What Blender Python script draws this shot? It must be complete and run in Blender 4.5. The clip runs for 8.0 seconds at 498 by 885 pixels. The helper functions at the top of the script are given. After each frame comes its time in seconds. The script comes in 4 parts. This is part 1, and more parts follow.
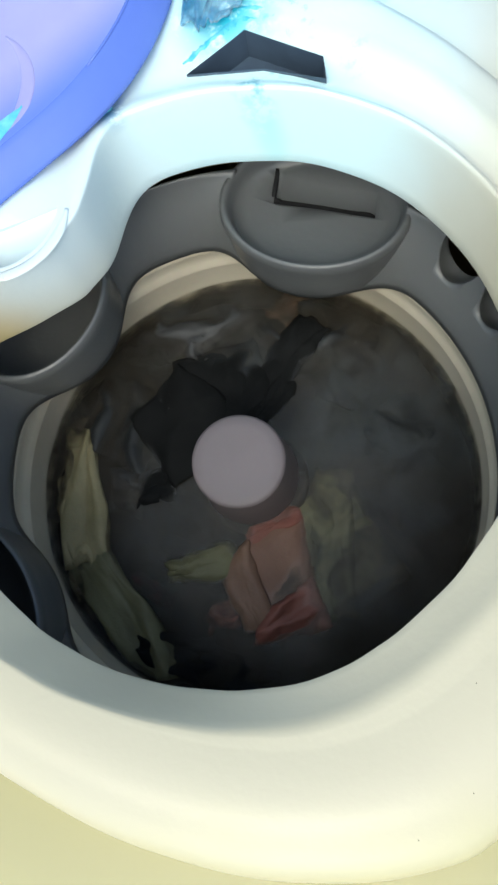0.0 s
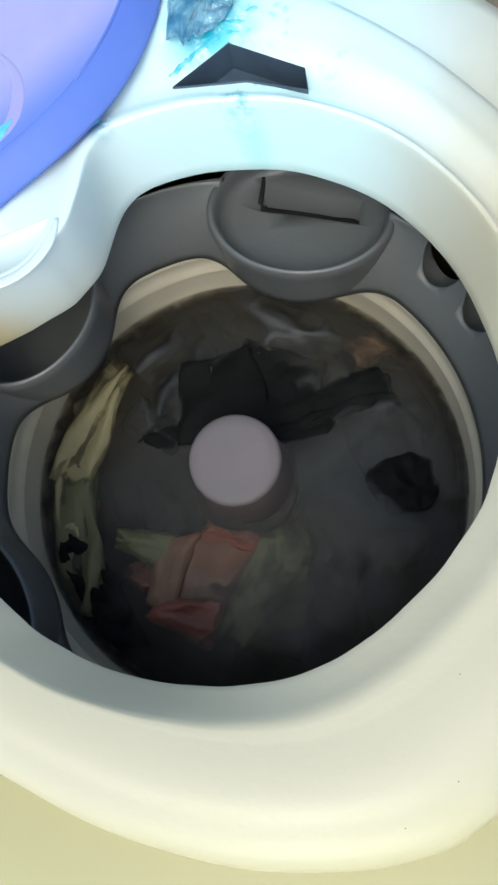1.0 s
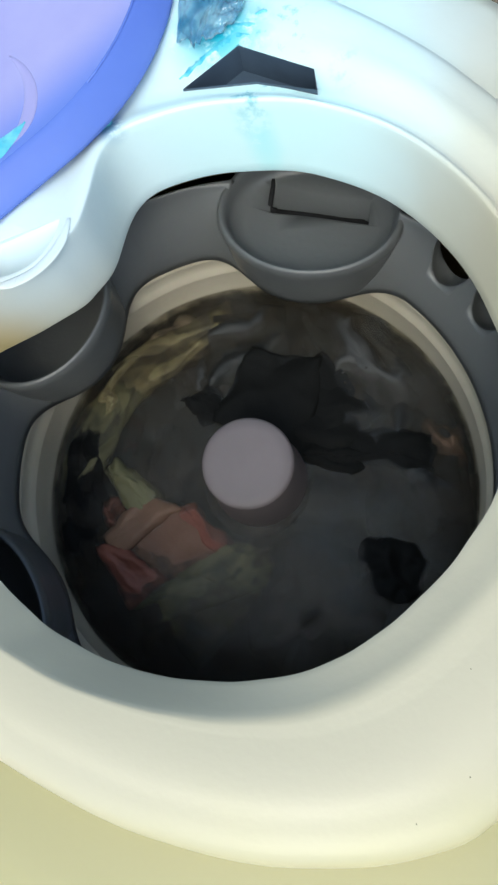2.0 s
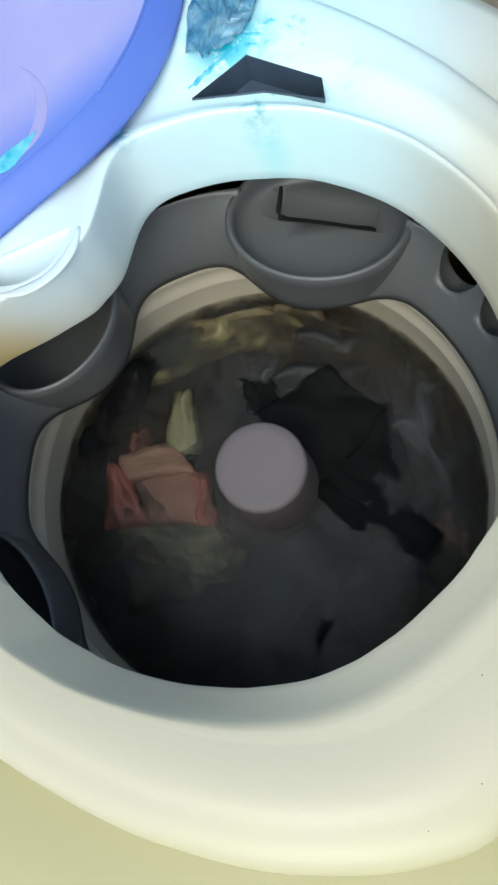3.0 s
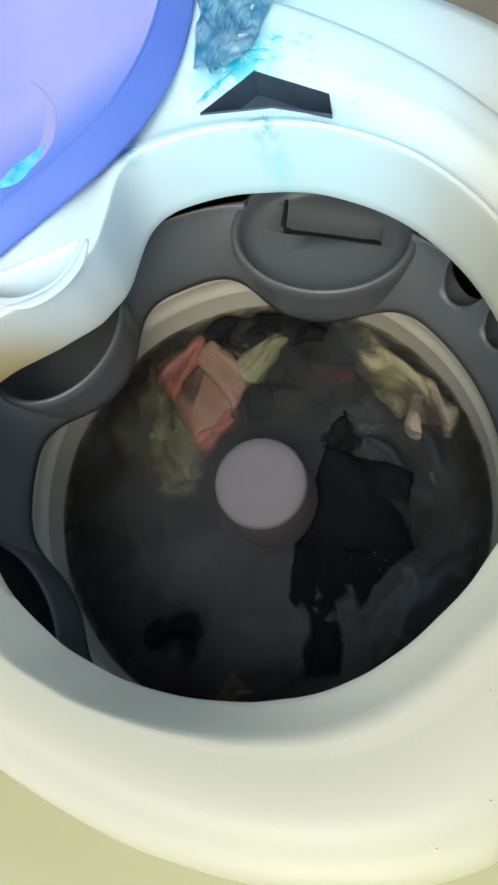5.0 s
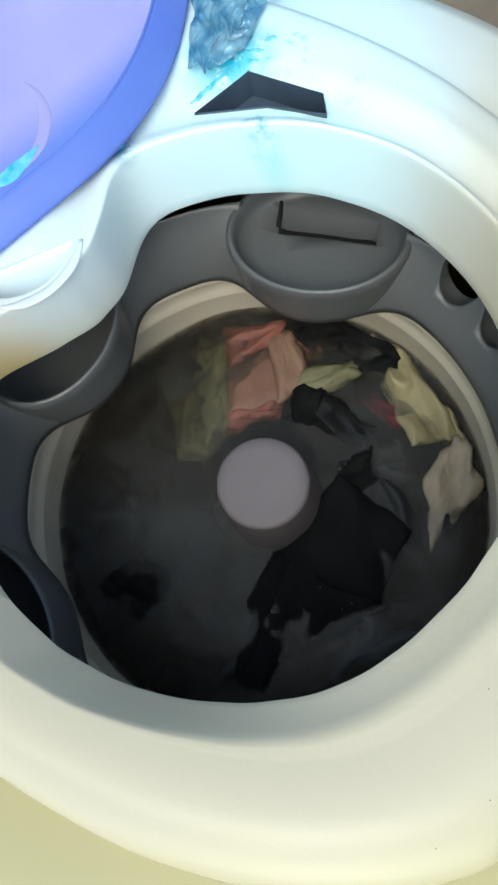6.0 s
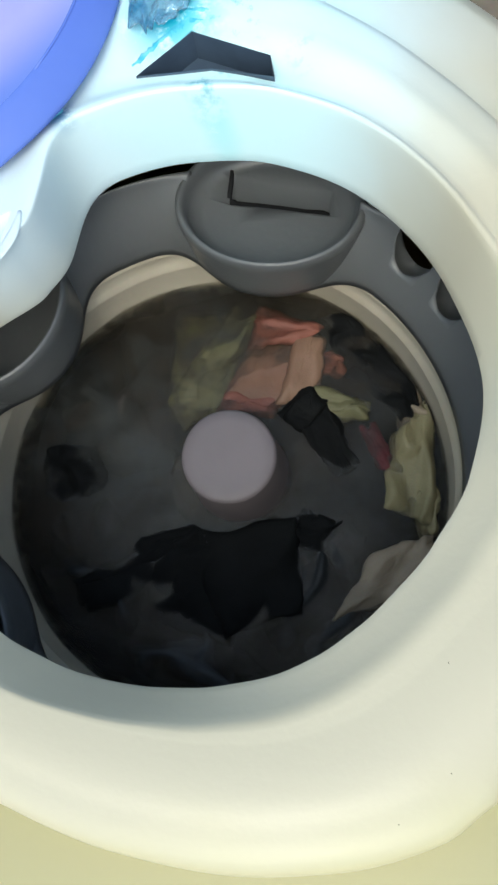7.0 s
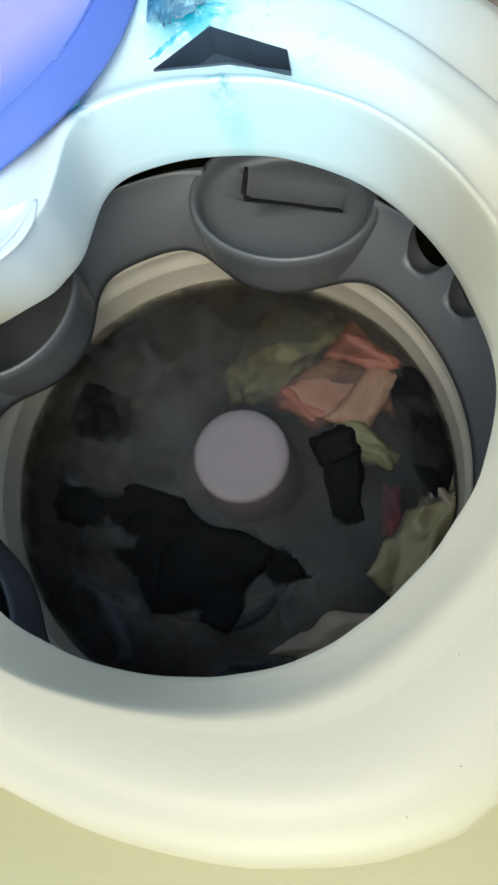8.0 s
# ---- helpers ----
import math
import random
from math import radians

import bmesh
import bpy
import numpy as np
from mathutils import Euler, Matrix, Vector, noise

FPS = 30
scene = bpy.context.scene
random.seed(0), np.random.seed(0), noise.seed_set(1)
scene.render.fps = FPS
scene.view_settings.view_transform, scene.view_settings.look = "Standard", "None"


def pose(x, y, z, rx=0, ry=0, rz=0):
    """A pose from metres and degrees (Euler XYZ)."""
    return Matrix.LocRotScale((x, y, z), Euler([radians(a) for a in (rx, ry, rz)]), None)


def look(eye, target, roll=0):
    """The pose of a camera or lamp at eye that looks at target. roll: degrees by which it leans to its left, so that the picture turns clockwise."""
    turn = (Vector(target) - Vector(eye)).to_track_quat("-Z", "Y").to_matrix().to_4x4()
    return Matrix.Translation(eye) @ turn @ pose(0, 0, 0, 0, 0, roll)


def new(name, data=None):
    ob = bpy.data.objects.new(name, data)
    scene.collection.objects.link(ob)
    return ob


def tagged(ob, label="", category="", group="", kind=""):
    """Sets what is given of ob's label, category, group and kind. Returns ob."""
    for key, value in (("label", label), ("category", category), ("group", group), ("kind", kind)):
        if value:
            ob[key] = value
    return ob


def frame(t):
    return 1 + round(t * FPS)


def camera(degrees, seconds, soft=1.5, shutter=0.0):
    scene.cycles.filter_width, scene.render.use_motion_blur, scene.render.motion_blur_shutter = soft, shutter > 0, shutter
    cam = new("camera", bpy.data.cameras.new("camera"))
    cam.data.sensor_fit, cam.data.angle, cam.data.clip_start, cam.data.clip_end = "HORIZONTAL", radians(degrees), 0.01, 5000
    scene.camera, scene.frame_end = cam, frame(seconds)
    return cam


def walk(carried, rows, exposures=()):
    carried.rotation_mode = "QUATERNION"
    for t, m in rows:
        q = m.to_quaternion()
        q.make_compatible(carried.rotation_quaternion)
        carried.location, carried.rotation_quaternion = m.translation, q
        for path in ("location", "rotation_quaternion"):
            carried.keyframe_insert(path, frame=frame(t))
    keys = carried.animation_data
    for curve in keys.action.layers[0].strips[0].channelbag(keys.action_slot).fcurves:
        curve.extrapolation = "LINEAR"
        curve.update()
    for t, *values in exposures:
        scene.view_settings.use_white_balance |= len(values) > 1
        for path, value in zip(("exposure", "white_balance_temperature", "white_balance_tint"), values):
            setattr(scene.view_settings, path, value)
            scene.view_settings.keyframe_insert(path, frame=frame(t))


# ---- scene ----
cam = camera(40.99, 8.0, soft=2.6, shutter=0.4)
walk(cam, [
    (0.0, pose(0.1034, -0.1153, 1.4090, 12.43, 8.01, 2.73)),
    (0.5, pose(0.1100, -0.1174, 1.4145, 12.71, 7.56, 2.01)),
    (1.0, pose(0.1114, -0.1219, 1.4187, 12.92, 7.85, 1.93)),
    (2.5, pose(0.1124, -0.1337, 1.4185, 14.06, 9.05, 2.16)),
    (3.0, pose(0.1094, -0.1326, 1.4205, 14.27, 9.21, 2.10)),
    (3.5, pose(0.1070, -0.1320, 1.4200, 14.54, 9.27, 2.39)),
    (4.0, pose(0.1052, -0.1278, 1.4203, 14.46, 9.14, 2.42)),
    (4.5, pose(0.1025, -0.1283, 1.4229, 14.72, 9.03, 2.34)),
    (6.0, pose(0.1030, -0.1339, 1.4194, 15.48, 8.79, 1.98)),
    (6.5, pose(0.1010, -0.1307, 1.4059, 13.88, 5.31, -0.48)),
    (7.0, pose(0.1090, -0.1309, 1.4032, 13.41, 6.22, -0.26)),
    (7.5, pose(0.1072, -0.1347, 1.4051, 12.99, 6.33, 0.15)),
    (8.0, pose(0.1045, -0.1454, 1.3987, 14.41, 6.46, 0.79)),
], exposures=[(0.0, 0.07, 6260, -4), (1.0, -0.02, 6230, -4), (3.5, -0.13, 6150, -5), (6.0, -0.07, 6200, -4), (8.0, -0.05, 6200, -4)])

# ---- light: an open patio under a bright, hazy sky, the sun high behind the camera ----
world = bpy.data.worlds.new("day")
scene.world = world
world.use_nodes = True
_nt = world.node_tree
_sky = _nt.nodes.new("ShaderNodeTexSky")
_sky.sky_type = "NISHITA"
_sky.sun_disc = False
_sky.sun_elevation = radians(56)
_sky.air_density = 0.7
_sky.dust_density = 4.0
_sky.ozone_density = 1.0
_sky.sun_rotation = radians(180)
_nt.links.new(_sky.outputs[0], _nt.nodes["Background"].inputs[0])
_nt.nodes["Background"].inputs[1].default_value = 0.290

sun_data = bpy.data.lights.new("sun", "SUN")
sun_data.energy = 0.80
sun_data.angle = radians(80)
sun_data.color = (1.0, 0.97, 0.90)
sun = new("sun", sun_data)
sun.matrix_world = look((-2.5, -1.1, 5.2), (0, 0, 0.9))

# ---- materials ----


def mat(name, base, rough=0.5, second=None, scale=8.0, grain=0.0, bump=0.0, bump_scale=200.0, metal=0.0,
        spread=(0.35, 0.65), coat=0.0, trans=0.0, spec=0.5, sss=0.0):
    m = bpy.data.materials.new(name)
    m.use_nodes = True
    nt = m.node_tree
    b = nt.nodes["Principled BSDF"]
    b.inputs["Roughness"].default_value = rough
    b.inputs["Metallic"].default_value = metal
    b.inputs["Coat Weight"].default_value = coat
    b.inputs["Transmission Weight"].default_value = trans
    b.inputs["Specular IOR Level"].default_value = spec
    tc = nt.nodes.new("ShaderNodeTexCoord")
    n1 = nt.nodes.new("ShaderNodeTexNoise")
    n1.inputs["Scale"].default_value = scale
    n1.inputs["Detail"].default_value = 5
    nt.links.new(tc.outputs["Object"], n1.inputs["Vector"])
    ramp = nt.nodes.new("ShaderNodeMapRange")
    ramp.inputs["From Min"].default_value, ramp.inputs["From Max"].default_value = spread
    nt.links.new(n1.outputs["Fac"], ramp.inputs["Value"])
    mx = nt.nodes.new("ShaderNodeMix")
    mx.data_type = "RGBA"
    mx.inputs["A"].default_value = (*base, 1)
    mx.inputs["B"].default_value = (*(second or [c * 0.8 for c in base]), 1)
    nt.links.new(ramp.outputs[0], mx.inputs["Factor"])
    out = mx.outputs["Result"]
    n2 = nt.nodes.new("ShaderNodeTexNoise")
    n2.inputs["Scale"].default_value = bump_scale
    n2.inputs["Detail"].default_value = 4
    nt.links.new(tc.outputs["Object"], n2.inputs["Vector"])
    if grain:
        g = nt.nodes.new("ShaderNodeMix")
        g.data_type, g.blend_type = "RGBA", "MULTIPLY"
        g.inputs["Factor"].default_value = grain
        nt.links.new(out, g.inputs["A"])
        nt.links.new(n2.outputs["Color"], g.inputs["B"])
        out = g.outputs["Result"]
    nt.links.new(out, b.inputs["Base Color"])
    if bump:
        bp = nt.nodes.new("ShaderNodeBump")
        bp.inputs["Strength"].default_value = bump
        bp.inputs["Distance"].default_value = 0.002
        nt.links.new(n2.outputs["Fac"], bp.inputs["Height"])
        nt.links.new(bp.outputs[0], b.inputs["Normal"])
    return m


def near(nt, tc, point, radius):
    """A soft mask, 1 at the point and 0 past the radius."""
    d = nt.nodes.new("ShaderNodeVectorMath")
    d.operation = "DISTANCE"
    d.inputs[1].default_value = point
    nt.links.new(tc.outputs["Object"], d.inputs[0])
    r = nt.nodes.new("ShaderNodeMapRange")
    r.interpolation_type = "SMOOTHSTEP"
    r.inputs["From Min"].default_value, r.inputs["From Max"].default_value = radius, 0.0
    nt.links.new(d.outputs["Value"], r.inputs["Value"])
    return r.outputs[0]


def cover_material(name="aged_white_plastic", turns=(0.66, 0.76), aged=(0.50, 0.46, 0.27)):
    """Glossy white plastic, yellowed with age, daylight's blue-white cast painted in at the back, with dried cyan
    detergent by the dispenser.
    """
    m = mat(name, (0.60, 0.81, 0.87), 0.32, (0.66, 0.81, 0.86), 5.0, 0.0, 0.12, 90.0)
    nt = m.node_tree
    b = nt.nodes["Principled BSDF"]
    tc = next(n for n in nt.nodes if n.type == "TEX_COORD")
    src = b.inputs["Base Color"].links[0].from_socket
    # the base's blue-white is daylight's cast in the colour; it gives way to age-yellowed plastic
    n = nt.nodes.new("ShaderNodeTexNoise")
    n.inputs["Scale"].default_value = 4.5
    n.inputs["Detail"].default_value = 3
    nt.links.new(tc.outputs["Object"], n.inputs["Vector"])
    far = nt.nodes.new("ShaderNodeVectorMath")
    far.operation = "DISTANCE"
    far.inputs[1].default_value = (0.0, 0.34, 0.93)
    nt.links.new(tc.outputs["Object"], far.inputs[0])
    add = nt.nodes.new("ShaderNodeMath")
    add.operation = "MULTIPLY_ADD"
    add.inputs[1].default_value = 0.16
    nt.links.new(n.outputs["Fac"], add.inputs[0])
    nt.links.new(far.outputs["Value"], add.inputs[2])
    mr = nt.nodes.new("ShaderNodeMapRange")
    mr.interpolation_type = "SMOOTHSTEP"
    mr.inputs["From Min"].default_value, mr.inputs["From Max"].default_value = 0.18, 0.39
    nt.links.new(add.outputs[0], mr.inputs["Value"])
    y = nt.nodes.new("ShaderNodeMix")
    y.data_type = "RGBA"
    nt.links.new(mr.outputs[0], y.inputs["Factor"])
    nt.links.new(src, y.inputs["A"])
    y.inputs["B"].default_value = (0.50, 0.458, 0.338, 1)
    mr2 = nt.nodes.new("ShaderNodeMapRange")
    mr2.interpolation_type = "SMOOTHSTEP"
    mr2.inputs["From Min"].default_value, mr2.inputs["From Max"].default_value = turns
    nt.links.new(add.outputs[0], mr2.inputs["Value"])
    y2 = nt.nodes.new("ShaderNodeMix")
    y2.data_type = "RGBA"
    nt.links.new(mr2.outputs[0], y2.inputs["Factor"])
    nt.links.new(y.outputs["Result"], y2.inputs["A"])
    y2.inputs["B"].default_value = (*aged, 1)
    out = y2.outputs["Result"]
    # cyan detergent stains; the first, broad and pale, adds to the painted daylight cast
    sn = nt.nodes.new("ShaderNodeTexNoise")
    sn.inputs["Scale"].default_value = 55
    sn.inputs["Detail"].default_value = 8
    sn.inputs["Roughness"].default_value = 0.65
    nt.links.new(tc.outputs["Object"], sn.inputs["Vector"])
    for point, radius, low, colour in (((0.05, 0.30, 0.93), 0.17, 0.12, (0.60, 0.84, 0.85)), ((-0.004, 0.350, 0.953), 0.060, 0.38, (0.02, 0.46, 0.58)),
                                       ((0.05, 0.350, 0.953), 0.05, 0.56, (0.03, 0.38, 0.45)),
                                       ((-0.100, 0.264, 0.95), 0.024, 0.38, (0.0, 0.15, 0.32)),
                                       ((0.025, 0.290, 0.948), 0.030, 0.50, (0.06, 0.38, 0.48)),
                                       ((0.026, 0.285, 0.925), 0.026, 0.44, (0.22, 0.60, 0.66)),
                                       ((0.031, 0.281, 0.910), 0.024, 0.30, (0.38, 0.76, 0.80)),
                                       ((0.034, 0.279, 0.893), 0.026, 0.30, (0.42, 0.78, 0.81)),
                                       ((0.036, 0.277, 0.876), 0.022, 0.30, (0.46, 0.79, 0.81)),
                                       ((0.105, 0.30, 0.955), 0.026, 0.5, (0.30, 0.55, 0.62)),
                                       # a broad pale blue tint over the lobe, then a tan one low on its skirt
                                       ((-0.170, 0.180, 0.950), 0.130, 0.05, (0.64, 0.78, 0.87)),
                                       ((-0.215, 0.075, 0.872), 0.075, 0.10, (0.42, 0.33, 0.15))):
        k = near(nt, tc, point, radius)
        s = nt.nodes.new("ShaderNodeMath")
        s.operation = "MULTIPLY"
        mm = nt.nodes.new("ShaderNodeMapRange")
        mm.inputs["From Min"].default_value, mm.inputs["From Max"].default_value = low, low + 0.12
        nt.links.new(sn.outputs["Fac"], mm.inputs["Value"])
        nt.links.new(mm.outputs[0], s.inputs[0])
        nt.links.new(k, s.inputs[1])
        c = nt.nodes.new("ShaderNodeMix")
        c.data_type = "RGBA"
        nt.links.new(s.outputs[0], c.inputs["Factor"])
        nt.links.new(out, c.inputs["A"])
        c.inputs["B"].default_value = (*colour, 1)
        out = c.outputs["Result"]
    nt.links.new(out, b.inputs["Base Color"])
    return m


def water_material():
    """Murky wash water: each layer of suspended dirt is thin and uneven, so that depth fades what lies in it."""
    m = bpy.data.materials.new("murky_water")
    m.use_nodes = True
    nt = m.node_tree
    nt.nodes.remove(nt.nodes["Principled BSDF"])
    outp = nt.nodes["Material Output"]
    tc = nt.nodes.new("ShaderNodeTexCoord")
    spread = nt.nodes.new("ShaderNodeMapping")
    spread.inputs["Scale"].default_value = (1.0, 1.0, 14.0)
    nt.links.new(tc.outputs["Object"], spread.inputs["Vector"])

    def clouds(scale, detail, low, high, to_low, to_high, swirl):
        n = nt.nodes.new("ShaderNodeTexNoise")
        n.inputs["Scale"].default_value = scale
        n.inputs["Detail"].default_value = detail
        n.inputs["Roughness"].default_value = 0.58
        n.inputs["Distortion"].default_value = swirl
        nt.links.new(spread.outputs[0], n.inputs["Vector"])
        r = nt.nodes.new("ShaderNodeMapRange")
        r.inputs["From Min"].default_value, r.inputs["From Max"].default_value = low, high
        r.inputs["To Min"].default_value, r.inputs["To Max"].default_value = to_low, to_high
        nt.links.new(n.outputs["Fac"], r.inputs["Value"])
        return r.outputs[0]

    tr = nt.nodes.new("ShaderNodeBsdfTransparent")
    tr.inputs[0].default_value = (0.95, 0.94, 0.91, 1)
    df = nt.nodes.new("ShaderNodeBsdfDiffuse")
    two = nt.nodes.new("ShaderNodeMix")
    two.data_type = "RGBA"
    two.inputs["A"].default_value = (0.050, 0.043, 0.033, 1)
    two.inputs["B"].default_value = (0.072, 0.079, 0.080, 1)
    nt.links.new(clouds(7, 4, 0.42, 0.60, 0.0, 1.0, 0.8), two.inputs["Factor"])
    nt.links.new(two.outputs["Result"], df.inputs[0])
    mix = nt.nodes.new("ShaderNodeMixShader")
    nt.links.new(clouds(14, 7, 0.43, 0.63, 0.08, 0.52, 1.5), mix.inputs[0])
    nt.links.new(tr.outputs[0], mix.inputs[1])
    nt.links.new(df.outputs[0], mix.inputs[2])
    nt.links.new(mix.outputs[0], outp.inputs[0])
    return m


def wet_film_material():
    """The water's skin: clear, with a wet gloss over small ripples."""
    m = bpy.data.materials.new("water_skin")
    m.use_nodes = True
    nt = m.node_tree
    nt.nodes.remove(nt.nodes["Principled BSDF"])
    tc = nt.nodes.new("ShaderNodeTexCoord")
    tr = nt.nodes.new("ShaderNodeBsdfTransparent")
    gl = nt.nodes.new("ShaderNodeBsdfGlossy")
    gl.inputs["Roughness"].default_value = 0.32
    fr = nt.nodes.new("ShaderNodeFresnel")
    fr.inputs["IOR"].default_value = 1.33
    bp = nt.nodes.new("ShaderNodeBump")
    bp.inputs["Strength"].default_value = 0.10
    bp.inputs["Distance"].default_value = 0.01
    w = nt.nodes.new("ShaderNodeTexNoise")
    w.inputs["Scale"].default_value = 35
    w.inputs["Detail"].default_value = 3
    nt.links.new(tc.outputs["Object"], w.inputs["Vector"])
    nt.links.new(w.outputs["Fac"], bp.inputs["Height"])
    nt.links.new(bp.outputs[0], gl.inputs["Normal"])
    nt.links.new(bp.outputs[0], fr.inputs["Normal"])
    mix = nt.nodes.new("ShaderNodeMixShader")
    nt.links.new(fr.outputs[0], mix.inputs[0])
    nt.links.new(tr.outputs[0], mix.inputs[1])
    nt.links.new(gl.outputs[0], mix.inputs[2])
    nt.links.new(mix.outputs[0], nt.nodes["Material Output"].inputs[0])
    return m


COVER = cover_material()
CABINET = cover_material("yellowed_cabinet_plastic", (0.44, 0.62), (0.38, 0.345, 0.17))
SLOT = mat("blue_grey_plastic", (0.060, 0.090, 0.135), 0.5, (0.04, 0.06, 0.09), 18.0)
GREY = mat("grey_plastic", (0.100, 0.104, 0.105), 0.34, (0.084, 0.088, 0.090), 9.0, 0.1, 0.1, 150.0)
GREY_DARK = mat("matt_dark_grey", (0.016, 0.016, 0.017), 0.9, None, 9.0, spec=0.1)
CREAM = mat("cream_basket_plastic", (0.57, 0.52, 0.415), 0.32, (0.48, 0.435, 0.335), 12.0, 0.1, 0.1, 150.0)
LILAC = mat("pale_lilac_plastic", (0.146, 0.124, 0.133), 0.6, (0.130, 0.112, 0.120), 14.0, 0.08, 0.05, 200.0)
WATER = water_material()
WATER_SKIN = wet_film_material()
BLUE = mat("blue_translucent_plastic", (0.12, 0.20, 0.66), 0.22, (0.15, 0.24, 0.68), 6.0, trans=0.15)
def tray_material():
    """Lavender plastic that deepens to blue towards its long slanting edge."""
    m = mat("lavender_to_blue_plastic", (0.31, 0.31, 0.64), 0.3, (0.38, 0.37, 0.67), 9.0, trans=0.1)
    nt = m.node_tree
    b = nt.nodes["Principled BSDF"]
    tc = next(n for n in nt.nodes if n.type == "TEX_COORD")
    src = b.inputs["Base Color"].links[0].from_socket
    dot = nt.nodes.new("ShaderNodeVectorMath")
    dot.operation = "DOT_PRODUCT"
    dot.inputs[1].default_value = (-0.678, 0.735, 0.0)
    nt.links.new(tc.outputs["Object"], dot.inputs[0])
    r = nt.nodes.new("ShaderNodeMapRange")
    r.interpolation_type = "SMOOTHSTEP"
    r.inputs["From Min"].default_value, r.inputs["From Max"].default_value = 0.272, 0.340
    nt.links.new(dot.outputs["Value"], r.inputs["Value"])
    mx = nt.nodes.new("ShaderNodeMix")
    mx.data_type = "RGBA"
    mx.inputs["A"].default_value = (0.12, 0.20, 0.66, 1)
    nt.links.new(r.outputs[0], mx.inputs["Factor"])
    nt.links.new(src, mx.inputs["B"])
    nt.links.new(mx.outputs["Result"], b.inputs["Base Color"])
    return m


TRAY_TOP = tray_material()
LAVENDER = mat("lavender_translucent_plastic", (0.31, 0.31, 0.64), 0.3, (0.38, 0.37, 0.67), 9.0, trans=0.1)
CYAN = mat("dried_cyan_detergent", (0.05, 0.40, 0.56), 0.4, (0.20, 0.60, 0.70), 90.0, bump=0.4)
FILM = mat("crumpled_clear_film", (0.50, 0.80, 0.95), 0.06, (0.06, 0.36, 0.62), 55.0, bump=1.0, bump_scale=90.0, trans=0.72, spread=(0.42, 0.66))
SUDS = mat("soap_bubble", (0.12, 0.12, 0.12), 0.05, None, 60.0, trans=0.8)
FLOOR = mat("dull_brown_concrete", (0.20, 0.16, 0.11), 0.8, (0.14, 0.115, 0.085), 5.0, 0.3, 0.4, 60.0)


def cloth_mat(name, base, second, scale=22.0, rough=0.6, spec=0.4):
    return mat(name, base, rough, second, scale, 0.2, 0.25, 420.0, spec=spec)


ROSE = cloth_mat("rose_cloth", (0.25, 0.092, 0.066), (0.18, 0.066, 0.048))
PEACH = cloth_mat("peach_cloth", (0.24, 0.145, 0.098), (0.19, 0.11, 0.074))
SALMON = cloth_mat("salmon_cloth", (0.23, 0.128, 0.087), (0.18, 0.096, 0.065))
PALE = cloth_mat("pale_green_yellow_cloth", (0.17, 0.162, 0.085), (0.122, 0.116, 0.06))
OCHRE = cloth_mat("ochre_yellow_cloth", (0.31, 0.27, 0.15), (0.22, 0.19, 0.10))
BLACK = cloth_mat("black_cloth", (0.0045, 0.005, 0.0053), (0.007, 0.0077, 0.008), rough=0.75, spec=0.12)
CHARCOAL = cloth_mat("charcoal_cloth", (0.018, 0.021, 0.023), (0.011, 0.013, 0.015))
SLATE = cloth_mat("slate_grey_cloth", (0.045, 0.047, 0.050), (0.028, 0.030, 0.033))
BROWN = cloth_mat("brown_grey_cloth", (0.040, 0.034, 0.028), (0.022, 0.019, 0.016))
RED = cloth_mat("red_cloth", (0.20, 0.014, 0.028), (0.13, 0.010, 0.02))
TAN = cloth_mat("tan_cloth", (0.36, 0.29, 0.21), (0.27, 0.22, 0.16))

# ---- mesh tools ----


def link(name, bm, material, smooth=True):
    me = bpy.data.meshes.new(name)
    bmesh.ops.recalc_face_normals(bm, faces=bm.faces[:])
    bm.to_mesh(me)
    bm.free()
    if smooth:
        me.polygons.foreach_set("use_smooth", [True] * len(me.polygons))
    for m in (material if isinstance(material, (list, tuple)) else [material]):
        me.materials.append(m)
    return new(name, me)


def part(name, bm, material, parent, label="", smooth=True):
    ob = link(name, bm, material, smooth)
    ob.parent = parent
    if label:
        tagged(ob, label)
    return ob


def empty(name, x=0.0, y=0.0, z=0.0):
    ob = new(name)
    ob.empty_display_size = 0.05
    ob.matrix_world = pose(x, y, z)
    return ob


def loft(rings, closed=False, cap_first=False, cap_last=False, bm=None):
    """Skin a list of rings of points with quads."""
    bm = bm or bmesh.new()
    vs = [[bm.verts.new(p) for p in ring] for ring in rings]
    n = len(vs[0])
    pairs = list(zip(vs[:-1], vs[1:])) + ([(vs[-1], vs[0])] if closed else [])
    for a, b in pairs:
        for i in range(n):
            j = (i + 1) % n
            bm.faces.new((a[i], a[j], b[j], b[i]))
    if cap_first:
        bm.faces.new(vs[0])
    if cap_last:
        bm.faces.new(vs[-1])
    return bm


def box(bm, x0, x1, y0, y1, z0, z1, m=None):
    vs = [bm.verts.new((x, y, z)) for x in (x0, x1) for y in (y0, y1) for z in (z0, z1)]
    for f in ((0, 1, 3, 2), (4, 6, 7, 5), (0, 4, 5, 1), (2, 3, 7, 6), (0, 2, 6, 4), (1, 5, 7, 3)):
        bm.faces.new([vs[i] for i in f])
    if m is not None:
        bmesh.ops.transform(bm, matrix=m, verts=vs)
    return bm


